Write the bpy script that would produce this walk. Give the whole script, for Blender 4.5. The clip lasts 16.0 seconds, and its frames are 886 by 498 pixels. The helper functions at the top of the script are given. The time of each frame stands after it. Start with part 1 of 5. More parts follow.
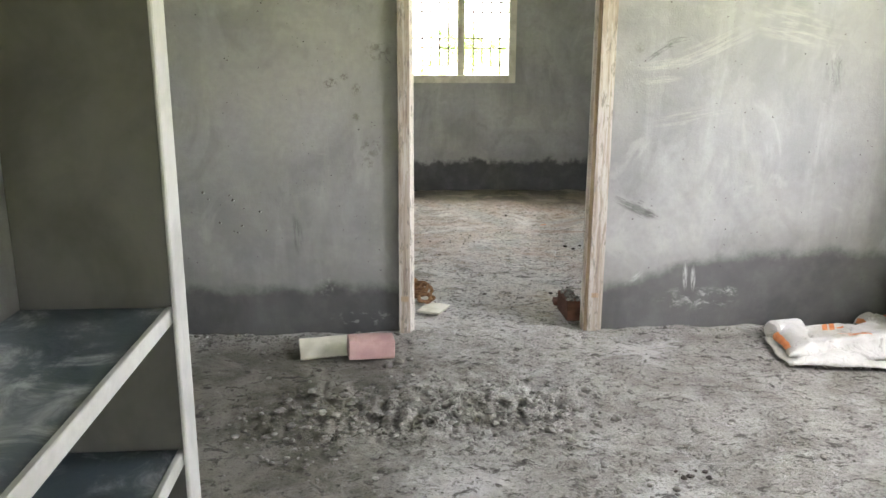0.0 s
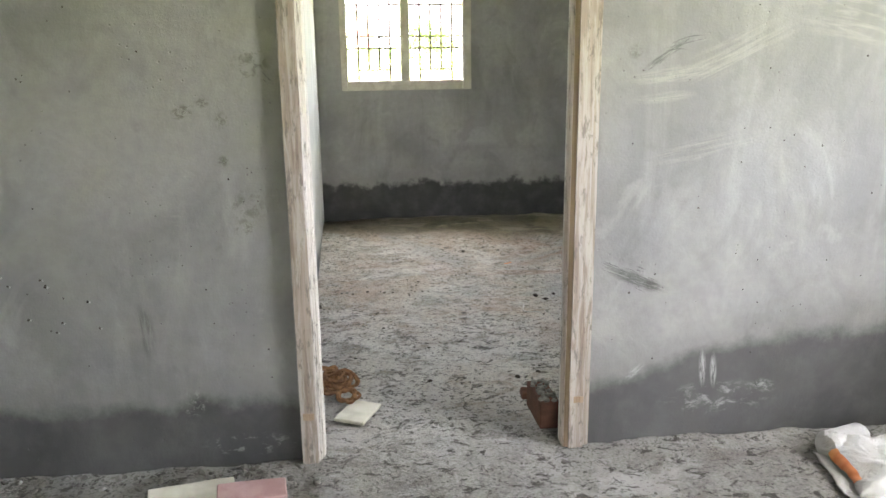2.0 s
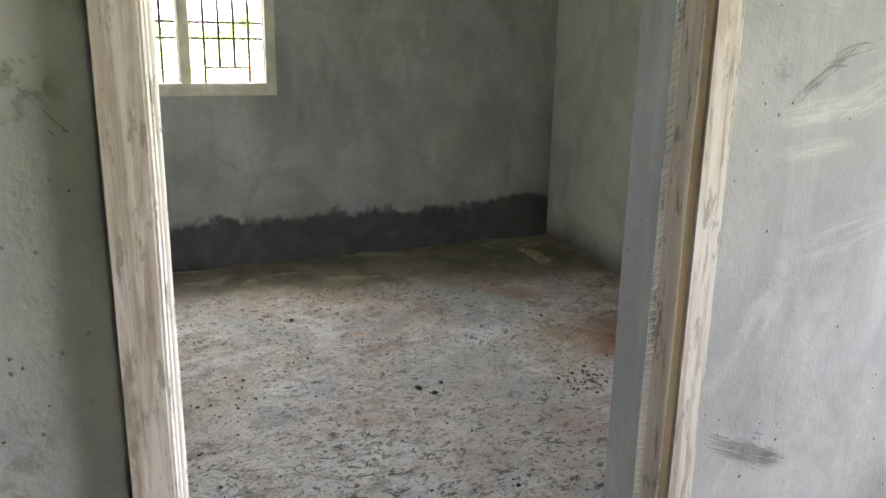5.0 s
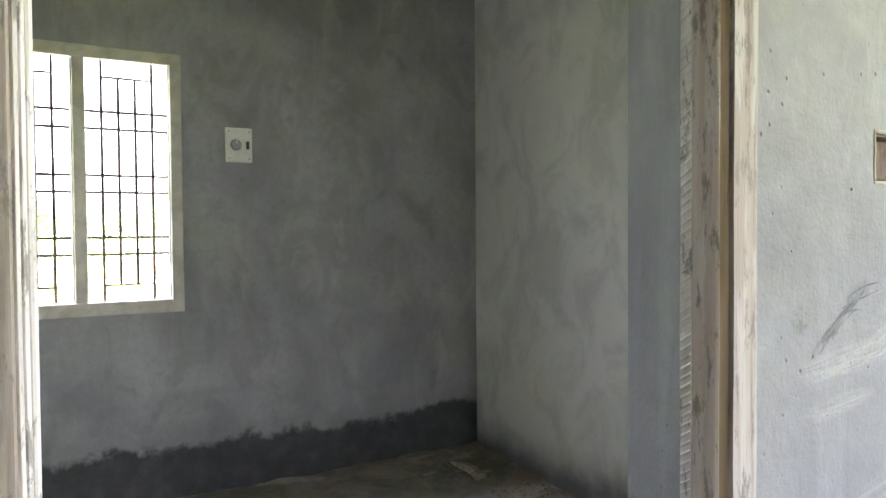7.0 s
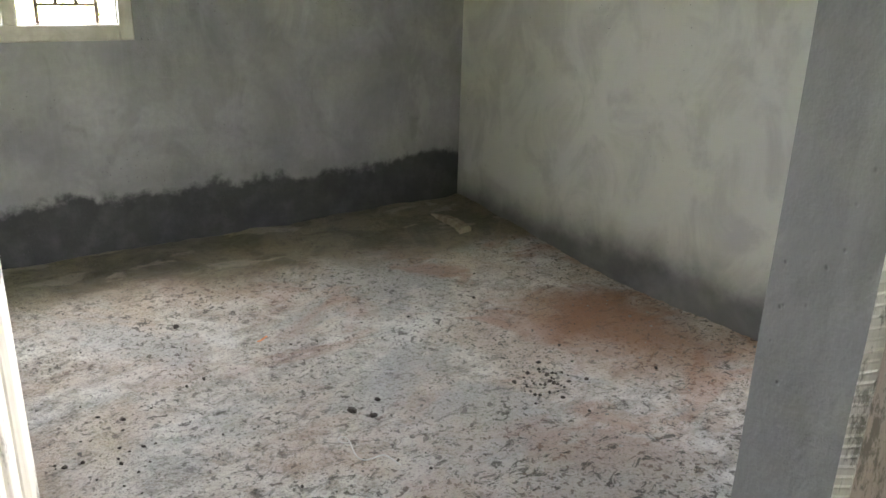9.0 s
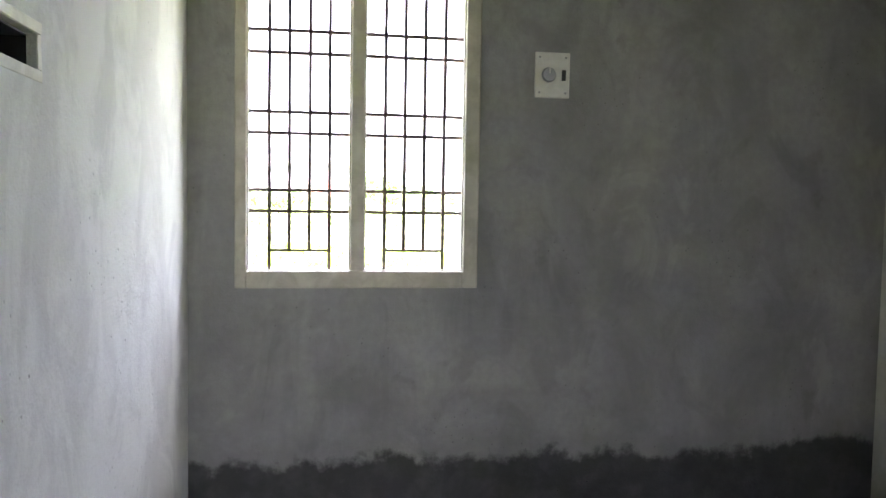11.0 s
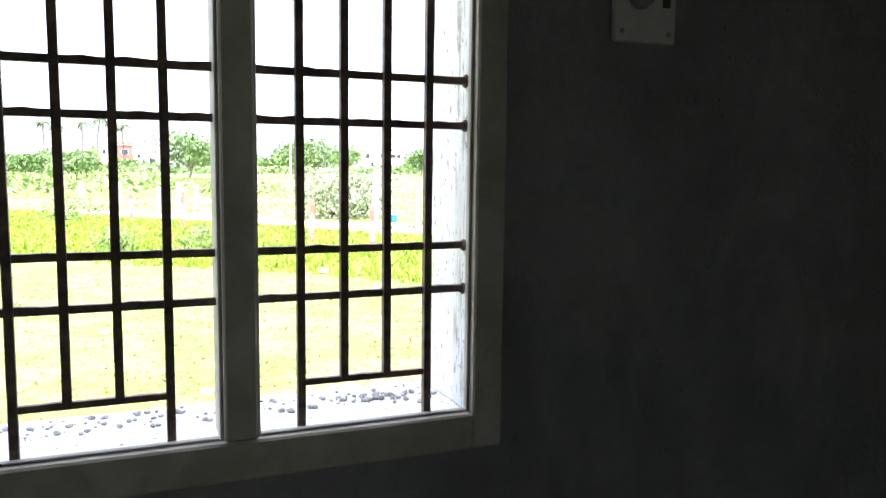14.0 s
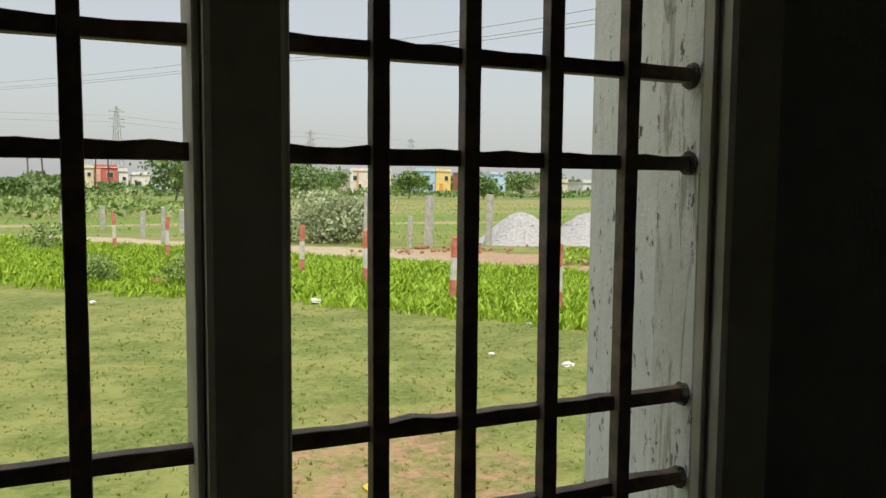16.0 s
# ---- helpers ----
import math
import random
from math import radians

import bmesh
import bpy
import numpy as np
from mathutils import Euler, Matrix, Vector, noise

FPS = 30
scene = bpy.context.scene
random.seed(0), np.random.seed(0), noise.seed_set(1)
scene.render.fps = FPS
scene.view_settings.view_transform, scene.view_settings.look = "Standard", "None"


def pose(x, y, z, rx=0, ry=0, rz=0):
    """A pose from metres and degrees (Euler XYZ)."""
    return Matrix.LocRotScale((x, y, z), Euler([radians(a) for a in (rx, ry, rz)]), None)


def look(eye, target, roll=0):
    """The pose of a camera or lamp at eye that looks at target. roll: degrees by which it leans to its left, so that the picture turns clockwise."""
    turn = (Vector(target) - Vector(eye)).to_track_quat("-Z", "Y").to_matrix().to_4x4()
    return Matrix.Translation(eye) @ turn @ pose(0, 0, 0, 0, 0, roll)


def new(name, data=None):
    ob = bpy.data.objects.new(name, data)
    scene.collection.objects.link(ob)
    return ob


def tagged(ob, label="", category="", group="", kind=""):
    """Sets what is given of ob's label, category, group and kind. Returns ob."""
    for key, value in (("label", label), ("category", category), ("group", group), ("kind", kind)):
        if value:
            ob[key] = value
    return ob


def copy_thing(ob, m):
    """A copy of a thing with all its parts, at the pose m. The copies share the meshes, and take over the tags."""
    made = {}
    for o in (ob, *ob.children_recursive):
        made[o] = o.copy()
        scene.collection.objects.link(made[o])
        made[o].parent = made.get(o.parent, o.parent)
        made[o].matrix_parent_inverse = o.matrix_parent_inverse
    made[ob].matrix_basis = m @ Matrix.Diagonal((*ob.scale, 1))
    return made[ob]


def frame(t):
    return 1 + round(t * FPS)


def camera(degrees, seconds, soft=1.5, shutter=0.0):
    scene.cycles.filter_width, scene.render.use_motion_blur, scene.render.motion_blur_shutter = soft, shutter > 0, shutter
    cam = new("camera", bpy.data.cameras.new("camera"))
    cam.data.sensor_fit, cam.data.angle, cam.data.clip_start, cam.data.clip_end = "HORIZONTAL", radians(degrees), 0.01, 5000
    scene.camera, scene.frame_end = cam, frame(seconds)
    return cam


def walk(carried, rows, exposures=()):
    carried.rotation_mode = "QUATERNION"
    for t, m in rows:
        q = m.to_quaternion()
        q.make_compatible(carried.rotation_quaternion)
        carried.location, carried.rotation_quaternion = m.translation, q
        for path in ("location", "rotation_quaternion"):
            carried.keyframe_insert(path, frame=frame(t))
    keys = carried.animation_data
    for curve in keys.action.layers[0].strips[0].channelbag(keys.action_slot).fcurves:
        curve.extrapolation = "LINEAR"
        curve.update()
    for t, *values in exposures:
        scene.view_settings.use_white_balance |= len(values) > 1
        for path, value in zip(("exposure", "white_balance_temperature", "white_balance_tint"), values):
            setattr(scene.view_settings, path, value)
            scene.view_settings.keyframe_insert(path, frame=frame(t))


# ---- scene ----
cam = camera(58.6, 16.0)
SKY, SUN, HALL_WINDOW, ROOM_FILL = 0.14, 1.9, 0.62, 2.3
EXPOSURES = [(0.0, 6.2, 6800, 14), (1.5, 6.15, 6750, 14), (3.7, 6.0, 6650, 14), (5.8, 6.0, 6350, 17), (7.0, 6.1, 6050, 20), (8.5, 6.35, 6650, 14), (9.5, 6.35, 6500, 17), (10.2, 6.0, 6250, 20),
             (12.3, 5.35, 5950, 26), (13.0, 4.65, 5800, 26), (13.6, 3.6, 5900, 22), (14.0, 2.85, 5900, 19), (14.5, 1.12, 6600, 4), (15.2, 0.74, 7000, 7), (16.0, 0.66, 7100, 7)]
PATH = [
    (0, (-0.104, -3.662, 1.326), (0.025, -1.724, 0.847), 0.3),
    (0.5, (-0.101, -3.458, 1.341), (0.18, -1.535, 0.871), -0.7),
    (1, (0.028, -3.168, 1.362), (0.262, -1.24, 0.883), -0.6),
    (1.5, (0.107, -2.869, 1.355), (0.292, -0.936, 0.879), -0.0),
    (2, (0.160, -2.495, 1.378), (0.360, -0.567, 0.884), -0.7),
    (2.5, (0.278, -2.12, 1.376), (0.407, -0.192, 0.858), -0.6),
    (3, (0.291, -1.813, 1.373), (0.422, 0.109, 0.836), 1.4),
    (3.5, (0.203, -1.51, 1.406), (0.496, 0.383, 0.831), 2.2),
    (3.7, (0.173, -1.431, 1.406), (0.518, 0.454, 0.838), 1.8),
    (5.8, (-0.208, -0.867, 1.398), (0.894, 0.747, 0.971), 1.8),
    (6, (-0.198, -0.849, 1.408), (0.932, 0.764, 1.05), 1.6),
    (6.5, (-0.126, -0.79, 1.48), (1.003, 0.86, 1.354), 0.3),
    (7, (-0.068, -0.715, 1.507), (1.015, 0.969, 1.448), -0.4),
    (7.5, (-0.028, -0.553, 1.468), (1.065, 1.104, 1.2), -0.9),
    (8, (0.001, -0.4, 1.41), (1.168, 1.13, 0.86), -0.4),
    (8.5, (-0.029, -0.335, 1.385), (1.206, 1.073, 0.684), 1.4),
    (9, (-0.03, -0.304, 1.393), (1.1, 1.209, 0.735), 1.7),
    (9.5, (0.053, -0.246, 1.451), (0.815, 1.545, 0.993), 0.7),
    (10, (0.216, -0.142, 1.431), (0.649, 1.799, 1.216), 1.0),
    (10.2, (0.262, -0.09, 1.424), (0.642, 1.868, 1.27), 1.2),
    (12.3, (0.365, 1.097, 1.5), (0.674, 3.07, 1.389), 0.9),
    (12.5, (0.348, 1.21, 1.523), (0.732, 3.169, 1.395), 0.8),
    (13, (0.317, 1.476, 1.56), (0.849, 3.394, 1.366), 0.1),
    (13.5, (0.349, 1.78, 1.604), (0.954, 3.675, 1.391), 0.7),
    (14, (0.325, 2.061, 1.611), (1.094, 3.895, 1.396), 0.7),
    (14.5, (0.312, 2.326, 1.659), (1.163, 4.123, 1.441), -0.1),
    (15, (0.374, 2.524, 1.657), (1.187, 4.342, 1.469), -0.1),
    (15.5, (0.431, 2.661, 1.662), (1.229, 4.486, 1.485), 0.4),
    (16, (0.418, 2.811, 1.658), (1.218, 4.637, 1.497), 0.5),
]
walk(cam, [(t, look(eye, target, roll)) for t, eye, target, roll in PATH], EXPOSURES)

# world, sun, large lights
world = bpy.data.worlds.new("overcast_sky")
scene.world = world
world.use_nodes = True
_wt = world.node_tree
_sky = _wt.nodes.new("ShaderNodeTexSky")
_sky.sky_type, _sky.sun_disc = "NISHITA", False
_sky.sun_elevation, _sky.sun_rotation = radians(58), radians(200)
_sky.air_density, _sky.dust_density, _sky.ozone_density = 1.0, 4.0, 1.5
_cloud = _wt.nodes.new("ShaderNodeMix")
_cloud.data_type = "RGBA"
_cloud.inputs[0].default_value = 0.72
_cloud.inputs[7].default_value = (2.76, 2.9, 3.15, 1.0)
_wt.links.new(_sky.outputs[0], _cloud.inputs[6])
_wt.links.new(_cloud.outputs[2], _wt.nodes["Background"].inputs[0])
_wt.nodes["Background"].inputs[1].default_value = SKY

_sun = new("sun", bpy.data.lights.new("sun", "SUN"))
_sun.data.energy, _sun.data.angle, _sun.data.color = SUN, radians(14), (1.0, 0.96, 0.9)
_sun.matrix_world = look((-5, -14, 26), (0, 0, 0))


def window_lamp(name, eye, target, w, h, power):
    lamp = new(name, bpy.data.lights.new(name, "AREA"))
    lamp.data.shape, lamp.data.size, lamp.data.size_y = "RECTANGLE", w, h
    lamp.data.energy, lamp.data.color = power, (1.0, 0.985, 0.96)
    lamp.matrix_world = look(eye, target)
    return lamp


# daylight in the hall's opening; an added, unseen fill lamp above the room's window
window_lamp("hall_window_daylight", (2.66, -1.3, 1.6), (0.0, -1.15, 1.1), 1.1, 1.2, HALL_WINDOW)
window_lamp("room_fill_lamp", (0.5, 3.8, 2.68), (1.0, 1.2, 0.1), 1.3, 0.5, ROOM_FILL)


# ---- materials ----
class Net:
    """A short way to write a node material."""

    def __init__(self, name, rough=0.8):
        self.m = bpy.data.materials.new(name)
        self.m.use_nodes = True
        self.t = self.m.node_tree
        self.b = self.t.nodes["Principled BSDF"]
        self.b.inputs["Roughness"].default_value = rough
        self.pos = self.t.nodes.new("ShaderNodeNewGeometry").outputs["Position"]

    def link(self, a, b):
        self.t.links.new(a, b)

    def put(self, sock, v):
        if isinstance(v, (int, float)):
            sock.default_value = v
        elif isinstance(v, tuple):
            sock.default_value = (*v, 1.0) if len(v) == 3 and len(sock.default_value) == 4 else v
        else:
            self.link(v, sock)

    def scaled(self, sx, sy, sz, ox=0.0, oy=0.0, oz=0.0, src=None):
        n = self.t.nodes.new("ShaderNodeMapping")
        n.inputs["Scale"].default_value = (sx, sy, sz)
        n.inputs["Location"].default_value = (ox, oy, oz)
        self.link(src or self.pos, n.inputs["Vector"])
        return n.outputs[0]

    def noise(self, scale, detail=4.0, rough=0.55, vec=None, warp=0.0):
        n = self.t.nodes.new("ShaderNodeTexNoise")
        n.inputs["Scale"].default_value, n.inputs["Detail"].default_value = scale, detail
        n.inputs["Roughness"].default_value, n.inputs["Distortion"].default_value = rough, warp
        self.link(vec or self.pos, n.inputs["Vector"])
        return n.outputs["Fac"]

    def voronoi(self, scale, vec=None, feature="F1"):
        n = self.t.nodes.new("ShaderNodeTexVoronoi")
        n.feature = feature
        n.inputs["Scale"].default_value = scale
        self.link(vec or self.pos, n.inputs["Vector"])
        return n.outputs["Distance"]

    def math(self, op, a, b=0.0, c=0.0):
        n = self.t.nodes.new("ShaderNodeMath")
        n.operation = op
        for s, v in zip(n.inputs, (a, b, c)):
            self.put(s, v)
        return n.outputs[0]

    def step(self, v, lo, hi, a=0.0, b=1.0):
        n = self.t.nodes.new("ShaderNodeMapRange")
        n.interpolation_type = "SMOOTHSTEP"
        self.put(n.inputs[0], v)
        for s, x in zip(n.inputs[1:5], (lo, hi, a, b)):
            self.put(s, x)
        return n.outputs[0]

    def mix(self, fac, a, b, mode="MIX"):
        n = self.t.nodes.new("ShaderNodeMix")
        n.data_type, n.blend_type = "RGBA", mode
        self.put(n.inputs[0], fac)
        self.put(n.inputs[6], a)
        self.put(n.inputs[7], b)
        return n.outputs[2]

    def patch(self, cx, cz, rx, rz, turn=0.0, fx=2.0, fz=2.0, lo=0.45, hi=0.6, power=0.8, seed=0.0):
        """A ragged patch of colour of its own shape on an upright wall along x, its middle at cx, cz."""
        n = self.t.nodes.new("ShaderNodeMapping")
        n.vector_type = "TEXTURE"
        n.inputs["Location"].default_value = (cx, 0.0, cz)
        n.inputs["Rotation"].default_value = (0.0, math.radians(-turn), 0.0)
        n.inputs["Scale"].default_value = (rx, 1.0, rz)
        self.link(self.pos, n.inputs["Vector"])
        d = self.t.nodes.new("ShaderNodeVectorMath")
        d.operation = "LENGTH"
        self.link(n.outputs[0], d.inputs[0])
        grain = self.noise(1.0, 6, 0.7, self.scaled(fx, 1, fz, seed, 0, seed, n.outputs[0]), 0.5)
        return self.math("MULTIPLY", self.step(d.outputs["Value"], 0.35, 1.0, power, 0), self.step(grain, lo, hi))

    def axis(self, k, src=None):
        n = self.t.nodes.new("ShaderNodeSeparateXYZ")
        self.link(src or self.pos, n.inputs[0])
        return n.outputs[k]

    def random(self):
        return self.t.nodes.new("ShaderNodeObjectInfo").outputs["Random"]

    def island(self):
        return self.t.nodes.new("ShaderNodeNewGeometry").outputs["Random Per Island"]

    def bump(self, height, strength=0.3, dist=0.01):
        n = self.t.nodes.new("ShaderNodeBump")
        n.inputs["Strength"].default_value, n.inputs["Distance"].default_value = strength, dist
        old = self.b.inputs["Normal"].links
        if old:
            self.link(old[0].from_socket, n.inputs["Normal"])
        self.link(height, n.inputs["Height"])
        self.link(n.outputs[0], self.b.inputs["Normal"])

    def done(self, color, rough=None):
        self.put(self.b.inputs["Base Color"], color)
        if rough is not None:
            self.put(self.b.inputs["Roughness"], rough)
        return self.m


def plaster(name, top, swing, lean=0.0, lean_at=1.0, lit_wash=0.0, wetness=1.0, ragged=0.14, marks=(), blur=0.05):
    """Cement plaster, with a damp band whose ragged edge lies about top metres up; it rises by lean beyond x = lean_at."""
    n = Net(name, 0.85)
    cloud = n.noise(1.3, 5, 0.6, warp=0.6)
    streak = n.noise(1.0, 5, 0.6, n.scaled(6, 6, 0.9), warp=0.5)
    fine = n.noise(28, 4, 0.6)
    col = n.mix(n.step(cloud, 0.35, 0.68), (0.229, 0.227, 0.222), (0.344, 0.34, 0.326))
    col = n.mix(n.step(streak, 0.5, 0.75, 0, 0.5), col, (0.385, 0.385, 0.363))
    patch = n.noise(0.8, 3, 0.5, n.scaled(1, 1, 1.3, 7, 3, 1), warp=1.2)
    col = n.mix(n.step(patch, 0.55, 0.7, 0, 0.45), col, (0.318, 0.315, 0.274))
    smear = n.noise(1.0, 6, 0.7, n.scaled(2.0, 2.0, 9.0, 2, 5, 3), warp=1.5)
    col = n.mix(n.step(smear, 0.64, 0.78, 0, 0.5), col, (0.429, 0.422, 0.385))
    col = n.mix(n.step(fine, 0.3, 0.7, 0, 0.25), col, (0.192, 0.192, 0.185))
    trowel = n.noise(1.0, 4, 0.6, n.scaled(3.2, 3.2, 2.0, 6, 2, 4), warp=1.2)
    col = n.mix(n.step(trowel, 0.52, 0.66, 0, 0.38), col, (0.174, 0.174, 0.167))
    col = n.mix(n.step(trowel, 0.30, 0.42, 0.35, 0), col, (0.414, 0.407, 0.377))
    blot = n.noise(5, 4, 0.6, n.scaled(1, 1, 1, 4, 9, 2))
    col = n.mix(n.step(blot, 0.62, 0.74, 0, 0.4), col, (0.148, 0.148, 0.133))
    if lit_wash:
        # streaky limewash, made paler to paint window light on the side walls
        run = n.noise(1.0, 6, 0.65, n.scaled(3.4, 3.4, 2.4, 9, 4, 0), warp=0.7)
        col = n.mix(n.step(run, 0.38, 0.56, lit_wash * 0.7, lit_wash), col, (0.66, 0.66, 0.60))
    # damp from the ground
    edge = n.noise(1.7, 4, 0.6, n.scaled(1, 1, 0.3, 3, 1, 0), 0.6)
    nick = n.noise(5.5, 7, 0.68, n.scaled(1, 1, 1.0, 0, 4, 0))
    x = n.axis(0)
    line = n.math("ADD", n.math("MULTIPLY_ADD", edge, swing * 2.2, top - swing * 1.1), n.math("MULTIPLY_ADD", nick, ragged, -ragged / 2))
    line = n.math("ADD", line, n.step(x, lean_at, lean_at + 0.75, 0, lean))
    over = n.math("SUBTRACT", n.axis(2), line)
    damp = n.math("MULTIPLY", n.step(over, -blur, 0.6 * blur, 1, 0), n.step(n.noise(9, 4, 0.6), 0.25, 0.6, 0.86, 1.0))
    old = n.step(over, 0.0, 0.16, 0.35, 0)
    col = n.mix(old, col, (0.178, 0.185, 0.163))
    wet = n.mix(n.step(cloud, 0.3, 0.7), tuple(c / wetness for c in (0.0503, 0.0511, 0.0496)), tuple(c / wetness for c in (0.104, 0.104, 0.0999)))
    salt = n.noise(16, 5, 0.7)
    wet = n.mix(n.step(salt, 0.68, 0.76, 0, 0.45 if wetness == 1.0 else 0.12), wet, (0.281, 0.281, 0.266))
    col = n.mix(damp, col, wet)
    for k, (tone, row) in enumerate(marks):
        col = n.mix(n.patch(*row, seed=3.7 * k), col, tone)
    # grit and pin holes
    pit = n.step(n.voronoi(34), 0.0, 0.16, 1, 0)
    some = n.step(n.noise(3.1, 2, 0.5, n.scaled(1, 1, 1, 11, 2, 5)), 0.56, 0.62)
    hole = n.math("MULTIPLY", pit, some)
    col = n.mix(n.math("MULTIPLY", hole, 0.6), col, (0.0666, 0.0666, 0.0629))
    n.bump(n.noise(120, 4, 0.65), 0.5, 0.003)
    n.bump(n.math("ADD", n.noise(7, 5, 0.65), n.math("MULTIPLY", hole, -0.8)), 0.5, 0.014)
    return n.done(col, n.step(damp, 0, 1, 0.9, 0.72))


LIME, SALT, OLIVE, SCUFF = (0.38, 0.37, 0.325), (0.42, 0.42, 0.40), (0.11, 0.11, 0.08), (0.085, 0.085, 0.08)
# each mark: tone, then x, z, half width, half height, turn, grain along and across, threshold from and to, strength
MARKS = [(LIME, (1.17, 1.285, 0.19, 0.035, 6, 1.2, 3.5, 0.38, 0.62, 0.7)), (LIME, (1.14, 1.215, 0.13, 0.022, 5, 1.2, 3.0, 0.38, 0.62, 0.6)),
         (LIME, (1.38, 1.36, 0.26, 0.07, 25, 1.0, 5.0, 0.42, 0.66, 0.6)), (LIME, (1.30, 1.05, 0.26, 0.05, 12, 1.2, 4.0, 0.42, 0.68, 0.55)),
         (LIME, (1.78, 1.46, 0.3, 0.12, -12, 1.3, 4.0, 0.42, 0.66, 0.55)), (LIME, (1.55, 0.85, 0.35, 0.4, 0, 3.0, 1.2, 0.45, 0.7, 0.4)),
         (LIME, (-0.55, 0.9, 0.35, 0.5, 0, 3.5, 1.2, 0.46, 0.7, 0.4)), (SCUFF, (1.08, 0.605, 0.14, 0.030, -22, 1.2, 5.0, 0.40, 0.56, 0.8)),
         (SCUFF, (1.13, 0.585, 0.04, 0.03, -20, 1.5, 3.0, 0.35, 0.55, 0.7)), (SCUFF, (1.14, 1.35, 0.09, 0.018, 35, 1.0, 2.0, 0.46, 0.54, 0.7)),
         (SCUFF, (-0.55, 0.5, 0.035, 0.12, 4, 2.0, 1.0, 0.42, 0.62, 0.5)), (SCUFF, (1.98, 1.25, 0.06, 0.12, 12, 3.0, 1.5, 0.45, 0.6, 0.5)),
         (OLIVE, (-0.372, 1.198, 0.045, 0.028, 15, 2.0, 2.0, 0.44, 0.56, 0.75)), (OLIVE, (-0.311, 1.226, 0.025, 0.02, 0, 2.0, 2.0, 0.44, 0.56, 0.6)),
         (OLIVE, (-0.257, 1.168, 0.028, 0.035, 0, 2.0, 2.0, 0.44, 0.58, 0.65)), (OLIVE, (-0.262, 1.046, 0.022, 0.022, 0, 1.6, 1.6, 0.40, 0.55, 0.7)),
         (OLIVE, (-0.20, 0.90, 0.07, 0.07, 0, 2.4, 2.4, 0.46, 0.62, 0.55)), (OLIVE, (-0.215, 0.83, 0.045, 0.035, 0, 2.0, 2.0, 0.46, 0.6, 0.55)),
         (OLIVE, (-0.16, 1.34, 0.075, 0.07, 0, 2.6, 2.6, 0.46, 0.6, 0.6)), (OLIVE, (1.04, 1.36, 0.03, 0.03, 0, 2.0, 2.0, 0.44, 0.58, 0.5)),
         (SALT, (1.337, 0.27, 0.016, 0.085, 4, 1.5, 1.2, 0.36, 0.56, 0.85)), (SALT, (1.378, 0.26, 0.016, 0.08, 4, 1.5, 1.2, 0.38, 0.58, 0.8)),
         (SALT, (1.09, 0.27, 0.05, 0.02, 40, 1.5, 2.0, 0.42, 0.6, 0.7)), (SALT, (1.4, 0.15, 0.25, 0.08, 0, 4.0, 2.0, 0.5, 0.66, 0.6)),
         (SALT, (1.57, 0.19, 0.06, 0.03, -15, 2.0, 2.0, 0.46, 0.62, 0.6)), (SALT, (-0.42, 0.24, 0.06, 0.06, 30, 2.5, 2.5, 0.5, 0.64, 0.5)), (SALT, (-0.25, 0.08, 0.2, 0.05, 0, 4, 2, 0.52, 0.66, 0.5))]
M_DOORWALL = plaster("cement_plaster_hall", 0.25, 0.07, 0.13, 0.85, ragged=0.18, marks=MARKS)
# painted shade at the right end, painted light below the window, one real scuff
ROOM_TONES_AND_MARKS = [((0.14, 0.14, 0.135), (2.15, 1.55, 0.7, 0.5, 0, 1.6, 1.6, 0.36, 0.66, 0.5)), ((0.15, 0.15, 0.145), (1.75, 2.2, 0.5, 0.4, 20, 1.6, 2.4, 0.42, 0.62, 0.45)),
              ((0.36, 0.365, 0.34), (0.55, 0.78, 0.5, 0.28, 0, 1.0, 1.0, 0.30, 0.62, 0.5)), (SCUFF, (0.54, 1.03, 0.16, 0.026, 3, 1.2, 3.0, 0.34, 0.56, 0.7))]
M_ROOM = plaster("cement_plaster_room", 0.40, 0.09, wetness=2.0, ragged=0.26, blur=0.035, marks=ROOM_TONES_AND_MARKS)
# the two side walls carry window light in their paler colour
M_LIT_RIGHT = plaster("cement_plaster_east_lit", 0.19, 0.06, lit_wash=0.9, wetness=0.5, blur=0.09)
M_LIT_LEFT = plaster("lit_limewashed_plaster", 0.12, 0.05, lit_wash=0.85)
M_BACK = plaster("cement_plaster_side", 0.22, 0.06)


